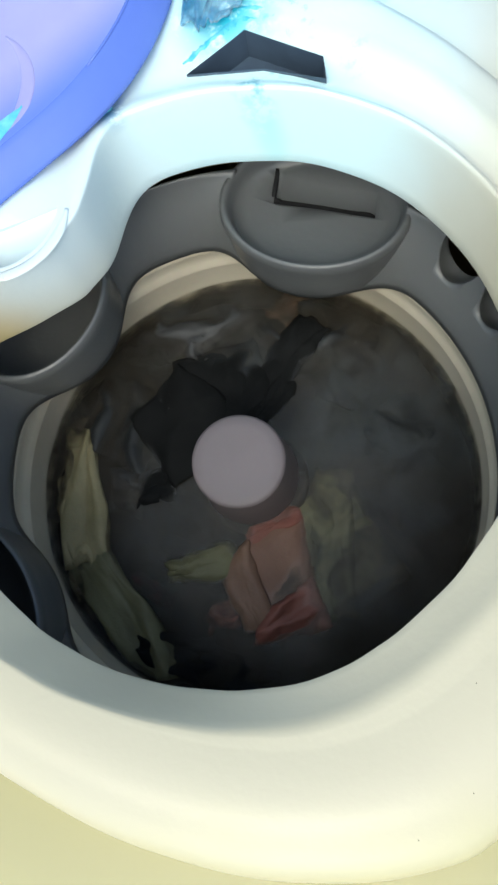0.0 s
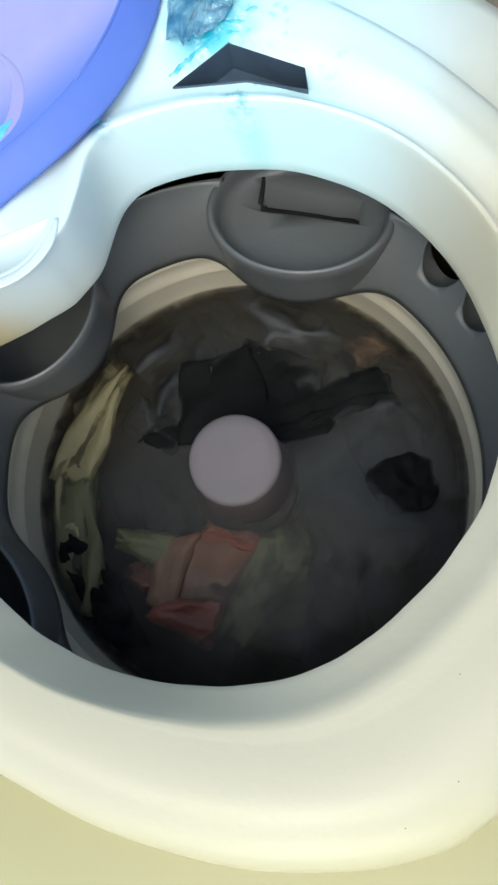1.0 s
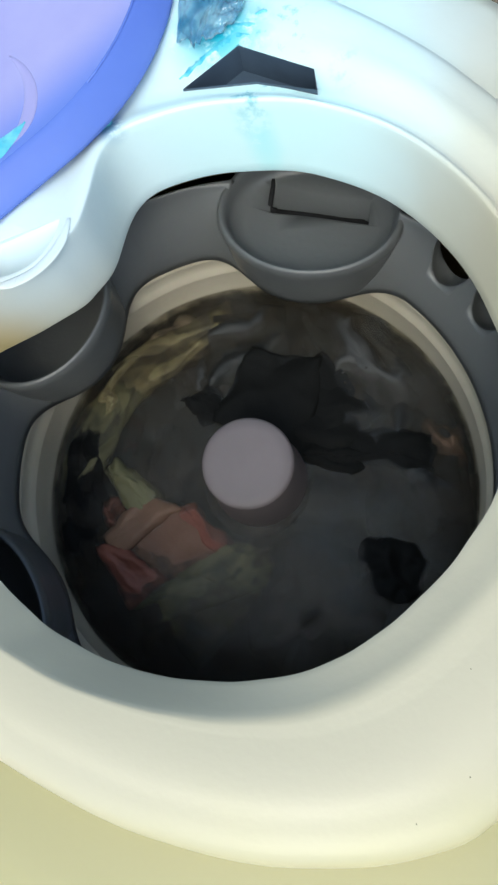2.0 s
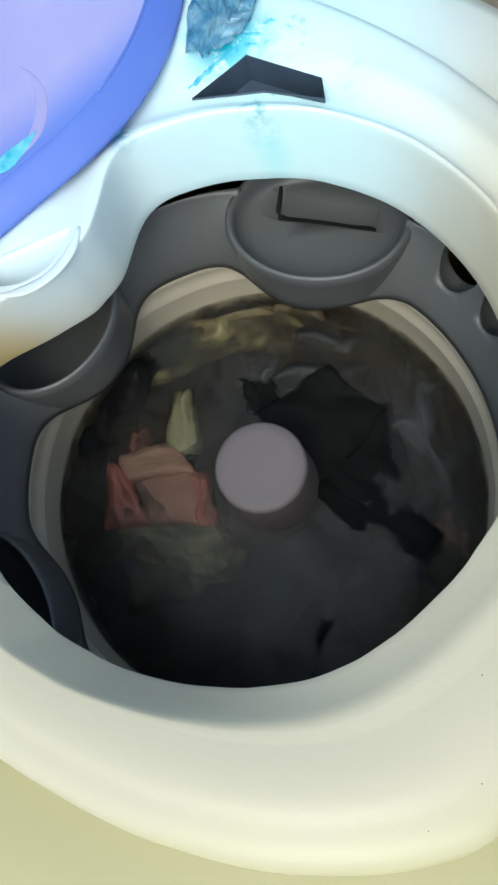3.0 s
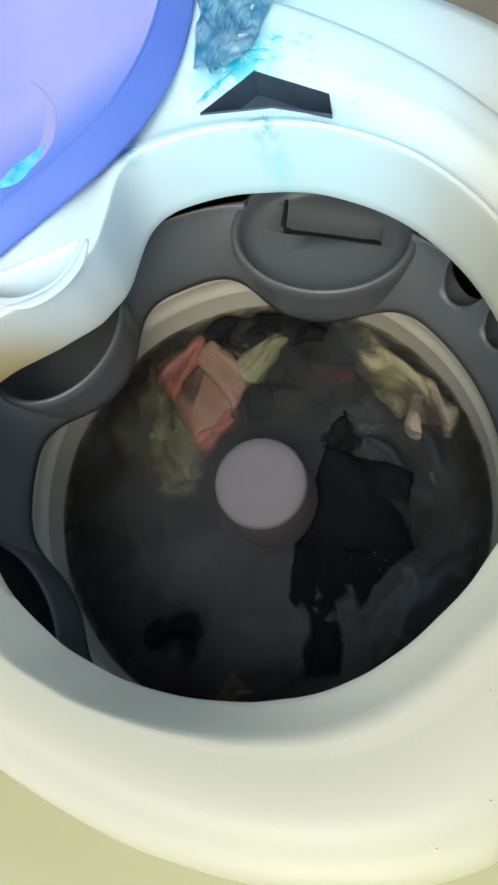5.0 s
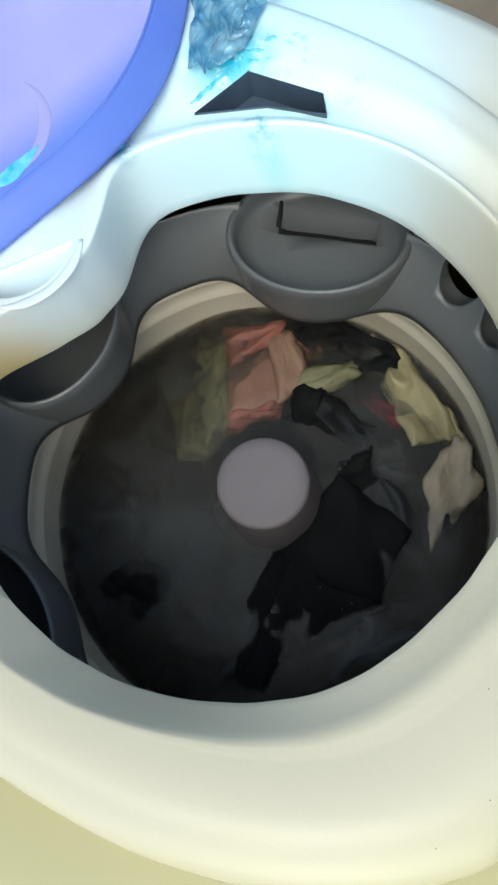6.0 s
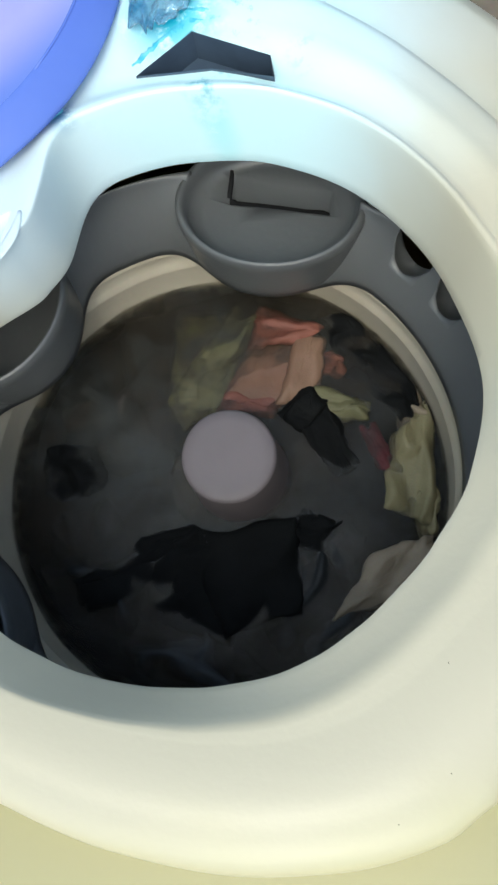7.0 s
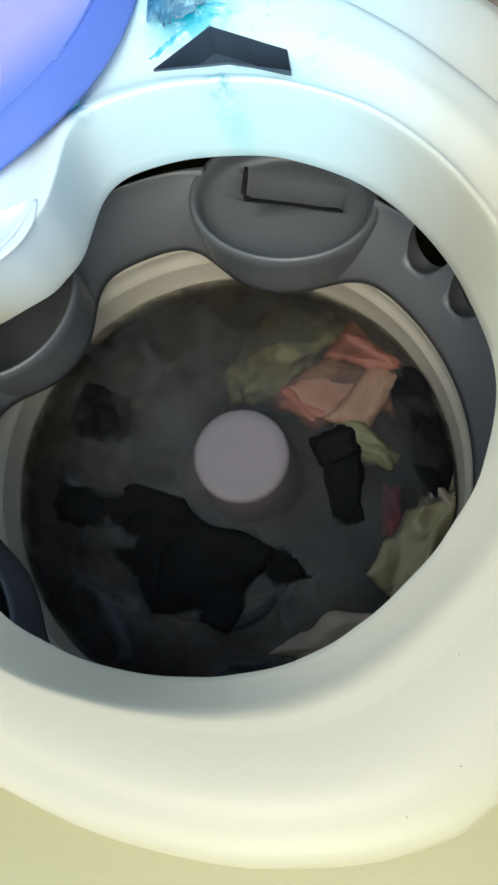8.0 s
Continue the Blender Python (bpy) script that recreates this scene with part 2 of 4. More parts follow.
def cut(ob, cutters):
    """Cut holes through a solid, and keep the plain mesh."""
    for c in cutters:
        md = ob.modifiers.new("hole", "BOOLEAN")
        md.operation, md.object, md.solver = "DIFFERENCE", c, "EXACT"
    deps = bpy.context.evaluated_depsgraph_get()
    me = bpy.data.meshes.new_from_object(ob.evaluated_get(deps))
    ob.modifiers.clear()
    ob.data = me
    for c in cutters:
        bpy.data.objects.remove(c)
    return ob


def smooth_step(a, b, x):
    k = min(1.0, max(0.0, (x - a) / (b - a)))
    return k * k * (3 - 2 * k)


# ---- the machine's outlines, in plan, round the point (0, 0.038) ----
OX, OY = 0.0, 0.038
Z_LIP, Z_DECK = 0.87, 0.95
N = 240


def between(table, th):
    """A smooth value round the axis from a table of degrees and values."""
    d = math.degrees(th) % 360
    for (a, p), (b, q) in zip(table[:-1], table[1:]):
        if a <= d <= b:
            return p + (q - p) * smooth_step(a, b, d)
    return table[-1][1]


# how the moulded outlines leave the true round and oval: degrees and metres
OPENING_SWELL = [(0, 0.0053), (20, 0.0), (50, -0.0015), (70, -0.0045), (90, -0.0095), (112, -0.0125), (128, -0.0125), (142, -0.007), (156, 0.0), (185, 0.005), (215, 0.0043),
                 (232, -0.002), (243, -0.0055), (257, -0.007), (267, -0.0065), (277, -0.0045), (288, -0.003), (296, -0.0038), (305, -0.0056), (315, -0.0068), (327, -0.0045), (342, 0.001), (360, 0.0053)]
RIM_SWELL = [(0, 0.0), (48, 0.0036), (57, 0.005), (80, 0.003), (110, 0.0), (250, -0.001), (266, 0.0015), (283, 0.005), (294, 0.008), (300, 0.0085), (305, 0.004), (310, 0.0), (360, 0.0)]


def opening(th, grow):
    """The opening's radius: a round hole into which the dispenser's lobe bulges, with soft corners between."""
    lo, hi, k = 0.02, 0.45, 0.055
    for _ in range(32):
        r = (lo + hi) / 2
        x, y = OX + r * math.cos(th), OY + r * math.sin(th)
        main = 0.2375 + 0.008 * smooth_step(-0.3, -1.0, math.cos(th - 0.55)) - r
        lobe = math.hypot(x + 0.235, y - 0.215) - 0.121
        h = max(k - abs(main - lobe), 0) / k
        if min(main, lobe) - h * h * k / 4 + grow > 0:
            lo = r
        else:
            hi = r
    return lo + between(OPENING_SWELL, th)


def oval(th, grow, a=0.429, b=0.32, n=2.1, sx=0.0, sy=0.0):
    """The raised rim's outline: a slanting oval, as a radius from (0, 0.038)."""
    ph, cx, cy = -0.696, -0.052 + sx, 0.085 + sy
    lo, hi = 0.05, 1.2
    for _ in range(40):
        r = (lo + hi) / 2
        dx, dy = OX + r * math.cos(th) - cx, OY + r * math.sin(th) - cy
        u = abs(dx * math.cos(ph) + dy * math.sin(ph)) / (a + grow)
        w = -dx * math.sin(ph) + dy * math.cos(ph)
        w = abs(w) / (b + grow + (0.008 if w < 0 else 0.0))
        corner = (OX + r * math.cos(th) - 0.199 - sx) * 0.74 - (OY + r * math.sin(th) + 0.2575 - sy) * 0.67
        if u ** n + w ** n > 1 or corner > grow + 0.003:
            hi = r
        else:
            lo = r
    return lo + between(RIM_SWELL, th)


def deck_dip(x, y):
    """How far the deck lies under its crest: a trough behind the crest at the back, and a dish round the fill slot."""
    th = math.atan2(y - OY, x - OX)
    inner, outer = opening(th, 0.0128), oval(th, -0.012)
    k = (math.hypot(x - OX, y - OY) - inner) / (outer - inner)
    trough = 0.0075 * smooth_step(0.0, 0.10, k) * (1 - smooth_step(0.22, 0.62, k)) * smooth_step(0.05, 0.6, math.sin(th - 0.15))
    dish = 0.007 * math.exp(-((x - 0.088) ** 2 + (y - 0.302) ** 2) / 0.022 ** 2) + 0.003 * math.exp(-((x - 0.045) / 0.05) ** 2 - ((y - 0.333) / 0.012) ** 2)
    return trough * (1 - smooth_step(-0.13, -0.17, x)) + dish


def ring_at(radius, z):
    return [(OX + radius(2 * math.pi * i / N) * math.cos(2 * math.pi * i / N),
             OY + radius(2 * math.pi * i / N) * math.sin(2 * math.pi * i / N), z) for i in range(N)]


def washing_machine():
    m = empty("washing_machine", 0, 0, 0)
    tagged(m, "top-loading washing machine in aged cream-white plastic with its lid open", "washing machine")
    # cover: skirt, deck and raised rim as one moulding
    rings = []
    def mixed(crisp, soft):
        def radius(th):
            k = smooth_step(-0.25, 0.35, math.sin(th - 0.15))
            wide = smooth_step(-0.35, 0.65, math.cos(th))
            d = math.degrees(th)
            steep = 1 - 0.62 * smooth_step(112, 124, d) * (1 - smooth_step(168, 185, d))  # the lobe's side is steeper
            return opening(th, crisp * k * steep + (crisp + (soft - crisp) * (0.0 + 2.0 * wide)) * (1 - k))
        return radius

    def skirt(radius, z):
        """The lip hangs less deep along the front, where the skirt leans out further."""
        ring = []
        for x, y, _ in ring_at(radius, z):
            k = 1 - smooth_step(-0.55, 0.45, math.sin(math.atan2(y - OY, x - OX) - 0.15))
            up = (0.56 + 0.22 * smooth_step(-0.35, 0.65, (x - OX) / math.hypot(x - OX, y - OY))) * k * (Z_DECK - z)
            s = 1 - up / 0.55
            ring.append((0.107 + (x - 0.107) * s, -0.132 + (y + 0.132) * s, z + up))
        return ring

    for crisp, soft, z in ((0.0, 0.0, Z_LIP), (-0.0008, -0.0008, Z_LIP + 0.002), (0.001, 0.002, Z_LIP + 0.012), (0.004, 0.008, Z_LIP + 0.035), (0.0075, 0.0125, Z_LIP + 0.058),
                           (0.0092, 0.0150, Z_LIP + 0.070), (0.0102, 0.0175, Z_DECK - 0.003), (0.0112, 0.0205, Z_DECK - 0.0006), (0.0128, 0.026, Z_DECK)):
        rings.append(skirt(mixed(crisp, soft), z))
    for k in (0.03, 0.06, 0.1, 0.16, 0.22, 0.29, 0.36, 0.43, 0.5, 0.56, 0.62, 0.68, 0.75, 0.82, 0.9):
        ring = ring_at(lambda th, k=k: (1 - k) * mixed(0.0128, 0.026)(th) + k * oval(th, -0.012), Z_DECK + 0.003 * math.sin(k * 3.1) - 0.0006 * math.exp(-((k - 0.72) / 0.10) ** 2))
        rings.append([(x, y, z - deck_dip(x, y)) for x, y, z in ring])
    for g, z in ((-0.012, Z_DECK), (-0.005, Z_DECK - 0.003), (-0.001, Z_DECK - 0.009), (0.0, Z_DECK - 0.018), (0.001, Z_DECK - 0.028)):
        rings.append(ring_at(lambda th, g=g: oval(th, g), z))
    rings.append(ring_at(lambda th: oval(th, -0.004), Z_DECK - 0.028))
    rings.append(ring_at(lambda th: oval(th, -0.014), Z_DECK - 0.024))
    rings.append(ring_at(mixed(0.034, 0.034), Z_DECK - 0.026))
    rings.append(ring_at(mixed(0.016, 0.021), Z_DECK - 0.028))
    rings.append(skirt(lambda th: opening(th, 0.005), Z_LIP + 0.012))
    rings.append(skirt(lambda th: opening(th, 0.003), Z_LIP))
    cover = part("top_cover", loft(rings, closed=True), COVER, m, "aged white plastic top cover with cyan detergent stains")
    # holes: the slot at the back and the round dispenser well in the lobe
    bm = bmesh.new()
    outline = [(-0.034, 0.296), (0.013, 0.336), (0.079, 0.305), (0.082, 0.284), (0.03, 0.297)]
    loft([[(x, y, 0.90) for x, y in outline], [(x, y, 1.0) for x, y in outline]], cap_first=True, cap_last=True, bm=bm)
    hole = link("hole", bm, COVER)
    # a finger scoop in the lobe, flush at one side and deepest along its round edge
    wx, wy, wr = -0.186, 0.176, 0.054

    def scoop_outline(grow):
        facing, half, r = -1.1733, 1.1746, wr + grow
        arc = [(wx + r * math.cos(facing + half * (k / 24 - 1)), wy + r * math.sin(facing + half * (k / 24 - 1))) for k in range(49)]
        (x0, y0), (x1, y1) = arc[-1], arc[0]
        return arc + [(x0 + (x1 - x0) * k / 24, y0 + (y1 - y0) * k / 24) for k in range(1, 24)]

    well = link("hole", loft([[(x, y, z) for x, y in scoop_outline(0.0)] for z in (Z_DECK - 0.05, Z_DECK + 0.03)], cap_first=True, cap_last=True), COVER)
    cut(cover, [hole, well])
    md = cover.modifiers.new("soft_edges", "BEVEL")
    md.width, md.segments, md.angle_limit = 0.0012, 2, radians(60)
    # the scoop's floor
    edge = scoop_outline(0.0006)
    mx, my = sum(x for x, y in edge) / len(edge), sum(y for x, y in edge) / len(edge)
    rings = [[(x, y, Z_DECK - 0.0008) for x, y in edge]]
    for f in (1.0, 0.97, 0.9, 0.75, 0.5, 0.2, 0.02):
        ring = []
        for x, y in edge:
            x, y = mx + (x - mx) * f, my + (y - my) * f
            u = (x - wx) * 0.387 - (y - wy) * 0.922 - 0.022
            ring.append((x, y, Z_DECK - 0.001 - 0.027 * smooth_step(-0.004, 0.020, u)))
        rings.append(ring)
    part("dispenser_scoop", loft(rings, cap_last=True), COVER, m, "white finger scoop")
    # chute under the slot
    rings = [[(0.027 + (x - 0.027) * s, 0.305 + (y - 0.305) * s + dy, z) for x, y in outline]
             for s, dy, z in ((0.9985, 0, 0.9462), (0.997, 0.0, 0.930), (0.985, 0.0, 0.9185))]
    part("fill_slot", loft(rings, cap_last=True), SLOT, m, "blue-grey recessed fill slot", smooth=False)
    # rim of raised marks on the lobe
    bm = bmesh.new()
    rings = []
    for k in range(25):
        a = radians(-92 + k * 90 / 24)
        c = (wx + 0.0625 * math.cos(a), wy + 0.0625 * math.sin(a))
        rad = (math.cos(a), math.sin(a))
        w = 0.0048 * min(1, 0.35 + 3 * min(k, 24 - k) / 24)
        rings.append([(c[0] + rad[0] * w * math.cos(q), c[1] + rad[1] * w * math.cos(q), Z_DECK + 0.0012 * math.sin(q) + 0.0006) for q in
                      [2 * math.pi * i / 8 for i in range(8)]])
    part("raised_lip", loft(rings, cap_first=True, cap_last=True, bm=bm), COVER, m)
    for k in range(11):  # worn moulded lettering, too faint to read
        a = radians(-76 + k * 6.0)
        bm = box(bmesh.new(), -0.0024, 0.0024, -0.0010 - 0.0005 * (k % 3), 0.0010, 0.0, 0.0004)
        bmesh.ops.transform(bm, matrix=pose(wx + 0.0625 * math.cos(a), wy + 0.0625 * math.sin(a), Z_DECK + 0.0014, 0, 0, math.degrees(a)), verts=bm.verts[:])
        part("moulded_mark", bm, COVER, m, smooth=False)
    for x, y in ((0.186, -0.169), (0.183, -0.233), (0.150, -0.262)):  # specks of dirt on the cover
        bm = bmesh.new()
        bmesh.ops.create_icosphere(bm, subdivisions=1, radius=0.00042, matrix=Matrix.Translation((x, y, Z_DECK + 0.0025)))
        part("dirt_speck", bm, GREY_DARK, m)
    # cabinet under the cover
    rings = [ring_at(lambda th: opening(th, 0.03), Z_DECK - 0.036), ring_at(lambda th: max(opening(th, 0.035), oval(th, -0.03)), Z_DECK - 0.034)]
    for g, z in ((0.02, Z_DECK - 0.026), (0.058, Z_DECK - 0.030), (0.072, Z_DECK - 0.040), (0.078, Z_DECK - 0.060), (0.078, 0.10), (0.060, 0.06), (0.060, 0.0)):
        rings.append(ring_at(lambda th, g=g: oval(th, g, n=2.6, sx=-0.008, sy=-0.01) + g * 0.5 * math.exp(-((th - 1.0) / 0.5) ** 2), z))
    part("cabinet", loft(rings, cap_last=True), CABINET, m, "cream-yellow plastic cabinet")
    return m


def wash_tub():
    """The hung basket: cream wall, grey balance ring with its pockets. Turns a little to and fro."""
    t = empty("wash_tub", 0, 0, 0.30)
    tagged(t, "round wash basket with a grey balance ring and cream wall", "wash tub")
    n = 160
    # basket wall with its ribs
    prof = [(0.2485, -0.02), (0.2485, 0.36), (0.2480, 0.405), (0.2462, 0.412), (0.2458, 0.418), (0.2485, 0.424), (0.2490, 0.440), (0.2475, 0.444), (0.2475, 0.450), (0.2500, 0.455),
            (0.250, 0.462), (0.262, 0.462), (0.262, -0.02)]
    part("basket_wall", loft([[(r * math.cos(2 * math.pi * i / n), r * math.sin(2 * math.pi * i / n), z) for i in range(n)] for r, z in prof]), CREAM, t, "cream ribbed basket wall")
    bm = bmesh.new()
    bmesh.ops.create_circle(bm, cap_ends=True, segments=64, radius=0.2487)
    part("basket_floor", bm, GREY_DARK, t)
    # balance ring: a cone, with two finger scoops
    rings = []
    zs = [(0.2455, 0.455), (0.2470, 0.466), (0.252, 0.476), (0.262, 0.492), (0.272, 0.508), (0.280, 0.522), (0.2825, 0.527), (0.2840, 0.530), (0.2852, 0.5315), (0.2866, 0.5305), (0.2875, 0.527), (0.2880, 0.45), (0.27, 0.45)]
    m2 = 720
    pockets = ((71.6, 0.260, 0.092, 0.069, -11.0), (141.5, 0.256, 0.082, 0.066, 52.0), (209.0, 0.272, 0.085, 0.054, 119.0))

    def touches(th, q):
        for at, rad, a, b, turn in pockets:
            c, s = math.cos(radians(turn)), math.sin(radians(turn))
            dx, dy = q * math.cos(th) - rad * math.cos(radians(at)), q * math.sin(th) - rad * math.sin(radians(at))
            if ((dx * c + dy * s) / (a * 1.025)) ** 2 + ((-dx * s + dy * c) / (b * 1.025)) ** 2 < 1:
                return True
        return False

    bulge = []
    for i in range(m2):
        th = 2 * math.pi * i / m2
        q = 0.14
        while q < 0.2455 and not touches(th, q):
            q += 0.001
        bulge.append(0.2455 - q if q < 0.2455 else 0.0)
    for _ in range(3):
        run = 8
        bulge = [sum(bulge[(i + k) % m2] for k in range(-run, run + 1)) / (2 * run + 1) for i in range(m2)]
    for r, z in zs:
        ring = []
        for i in range(m2):
            th = 2 * math.pi * i / m2
            flow = 1.0 if z < 0.48 else 1 - 0.9 * smooth_step(0.488, 0.53, z)
            if r < 0.2845 and not (z <= 0.45):
                r_here = r - bulge[i] * flow
            else:
                r_here = r
            ring.append((r_here * math.cos(th), r_here * math.sin(th), z))
        rings.append(ring)
    ring = part("balance_ring", loft(rings, closed=True), GREY, t, "grey plastic balance ring with finger scoops")
    scoops = []
    for at in (39.5, 27.5):
        bm = bmesh.new()
        bmesh.ops.create_uvsphere(bm, u_segments=32, v_segments=20, radius=1.0)
        bmesh.ops.transform(bm, matrix=pose(0, 0, 0, 0, 0, at) @ pose(0.284, 0, 0.528, 0, 0, 0) @ Matrix.Diagonal((0.026, 0.024, 0.044, 1)), verts=bm.verts[:])
        bmesh.ops.translate(bm, vec=(0, 0, 0.30), verts=bm.verts[:])
        scoops.append(link("hole", bm, GREY))
    for at, rad, a, b, turn in pockets:
        c, s = math.cos(radians(turn)), math.sin(radians(turn))
        cx, cy = rad * math.cos(radians(at)), rad * math.sin(radians(at))
        oval_ring = [(cx + 0.96 * (a * math.cos(q) * c - b * math.sin(q) * s), cy + 0.96 * (a * math.cos(q) * s + b * math.sin(q) * c)) for q in [2 * math.pi * i / 64 for i in range(64)]]
        scoops.append(link("hole", loft([[(x, y, z) for x, y in oval_ring] for z in (0.73, 0.92)], cap_first=True, cap_last=True), GREY))
    bpy.context.view_layer.update()
    cut(ring, scoops)
    # pockets
    for at, rad, a, b, turn in pockets:
        cx, cy = rad * math.cos(radians(at)), rad * math.sin(radians(at))
        out = (math.cos(radians(at)), math.sin(radians(at)))
        deep = 0.020 if at < 100 else 0.052
        rings = []
        for s, z, shift in ((0.95, 0.452, 0.0), (0.995, 0.464, 0), (1.005, 0.482, 0), (1.015, 0.498, 0), (1.03, 0.509, 0), (1.045, 0.517, 0), (1.03, 0.524, 0), (1.0, 0.527, 0), (0.965, 0.526, 0),
                            (0.94, 0.521, 0), (0.92, 0.514, 0), (0.89, 0.512 - deep * 0.4, 0), (0.76, 0.518 - deep * 0.85, 0), (0.4, 0.518 - deep, 0)):
            ring = []
            for i in range(72):
                q = 2 * math.pi * i / 72
                x, y = a * s * math.cos(q), b * s * math.sin(q)
                c, sn = math.cos(radians(turn)), math.sin(radians(turn))
                ring.append((cx + x * c - y * sn + out[0] * shift, cy + x * sn + y * c + out[1] * shift, z))
            rings.append(ring)
        p = part("pocket", loft(rings, cap_first=True, cap_last=True), GREY, t, "grey oval pocket with a rounded rim")
        # L-shaped dark strip for the shade at the recess's edges: a short leg and a long, broad one
        if at < 100:
            path = [(-0.046, 0.046 - 0.030 * k / 8) for k in range(8)] + [(-0.0455, 0.0155), (-0.043, 0.0135), (-0.039, 0.013)]
            path += [(-0.039 + 0.098 * k / 14, 0.013 - 0.007 * (k / 14) ** 2) for k in range(1, 15)]
            rings = []
            for k, (x, y) in enumerate(path):
                x2, y2 = path[min(k + 1, len(path) - 1)]
                x1, y1 = path[max(k - 1, 0)]
                run = math.hypot(x2 - x1, y2 - y1) or 1
                nx, ny = -(y2 - y1) / run, (x2 - x1) / run
                wide = 0.0020 if k < 9 else 0.0065
                if k in (0, len(path) - 1):
                    wide *= 0.6
                s = math.hypot(x / a, y / b)
                lift = 0.003 * min(1, max(0, (s - 0.4) / 0.36)) + 0.003 * min(1, max(0, (s - 0.76) / 0.13)) + 0.0006
                rings.append([(x + nx * (wide * c if c > 0 else 0.0022 * c), y + ny * (wide * c if c > 0 else 0.0022 * c), zz + lift)
                              for c, zz in [(c, zz - 0.0095 * smooth_step(7, 10, k)) for c, zz in ((-1, 0.494), (-1, 0.4988), (-0.5, 0.4992), (0.5, 0.4992), (1, 0.4988), (1, 0.494))]])
            bm = loft(rings, cap_first=True, cap_last=True)
            bmesh.ops.transform(bm, matrix=pose(cx, cy, 0, 0, 0, turn), verts=bm.verts[:])
            part("crease_shade", bm, GREY_DARK, p, "dark L-shaped strip of shade along the recess")
            # a finger recess that slopes down to the strip of shade
            rings = []
            for k in range(15):
                x, y = -0.0455 + 0.1045 * k / 14, 0.0095 - 0.007 * (k / 14) ** 2
                back = y + 0.034 - 0.006 * k / 14
                rings.append([(x, y, 0.4850), (x, y, 0.54), (x, back, 0.54), (x, back, 0.5015)])
            bm = loft(rings, cap_first=True, cap_last=True)
            bmesh.ops.transform(bm, matrix=pose(cx, cy, 0.30, 0, 0, turn), verts=bm.verts[:])
            bmesh.ops.recalc_face_normals(bm, faces=bm.faces[:])
            recess = link("hole", bm, GREY)
            bpy.context.view_layer.update()
            cut(p, [recess])
    return t


def agitator():
    """Lilac-grey post with a flat cap in the middle of the basket."""
    a = empty("agitator", 0, 0, 0.30)
    tagged(a, "lilac-grey agitator post with a flat round cap", "agitator")
    n = 64
    prof = [(0.010, 0.4624), (0.035, 0.4622), (0.0445, 0.4612), (0.0475, 0.4590), (0.0482, 0.4555), (0.0482, 0.448)]
    part("cap", loft([[(r * math.cos(2 * math.pi * i / n), r * math.sin(2 * math.pi * i / n), z) for i in range(n)] for r, z in prof], cap_first=True), LILAC, a, "flat lilac-grey cap")
    rings = []
    for r, z in ((0.0465, 0.452), (0.048, 0.43), (0.051, 0.40), (0.056, 0.36), (0.064, 0.30), (0.09, 0.10), (0.16, 0.02), (0.20, 0.004)):
        rings.append([(r * math.cos(2 * math.pi * i / n), r * math.sin(2 * math.pi * i / n), z) for i in range(n)])
    part("post", loft(rings), LILAC, a)
    return a


def water_surface():
    """The water's skin and, under it, layers of suspended dirt a few millimetres apart."""
    w = empty("wash_water", 0, 0, Z_WATER)
    tagged(w, "murky grey-brown wash water turning slowly in the basket", "water", kind="structure")
    n = 96
    for deep in (0.0, 0.0015, 0.0060, 0.0115, 0.018, 0.026):
        rings = []
        for k in range(1, 25):
            r = 0.2482 * k / 24
            rings.append([(r * math.cos(2 * math.pi * i / n), r * math.sin(2 * math.pi * i / n),
                           0.0035 * noise.noise((r * math.cos(2 * math.pi * i / n) * 14, r * math.sin(2 * math.pi * i / n) * 14, 3.0 + 40 * deep)) - deep) for i in range(n)])
        part("murk_layer" if deep else "water_skin", loft(rings, cap_first=True), WATER if deep else WATER_SKIN, w)
    return w


Z_WATER = 0.67


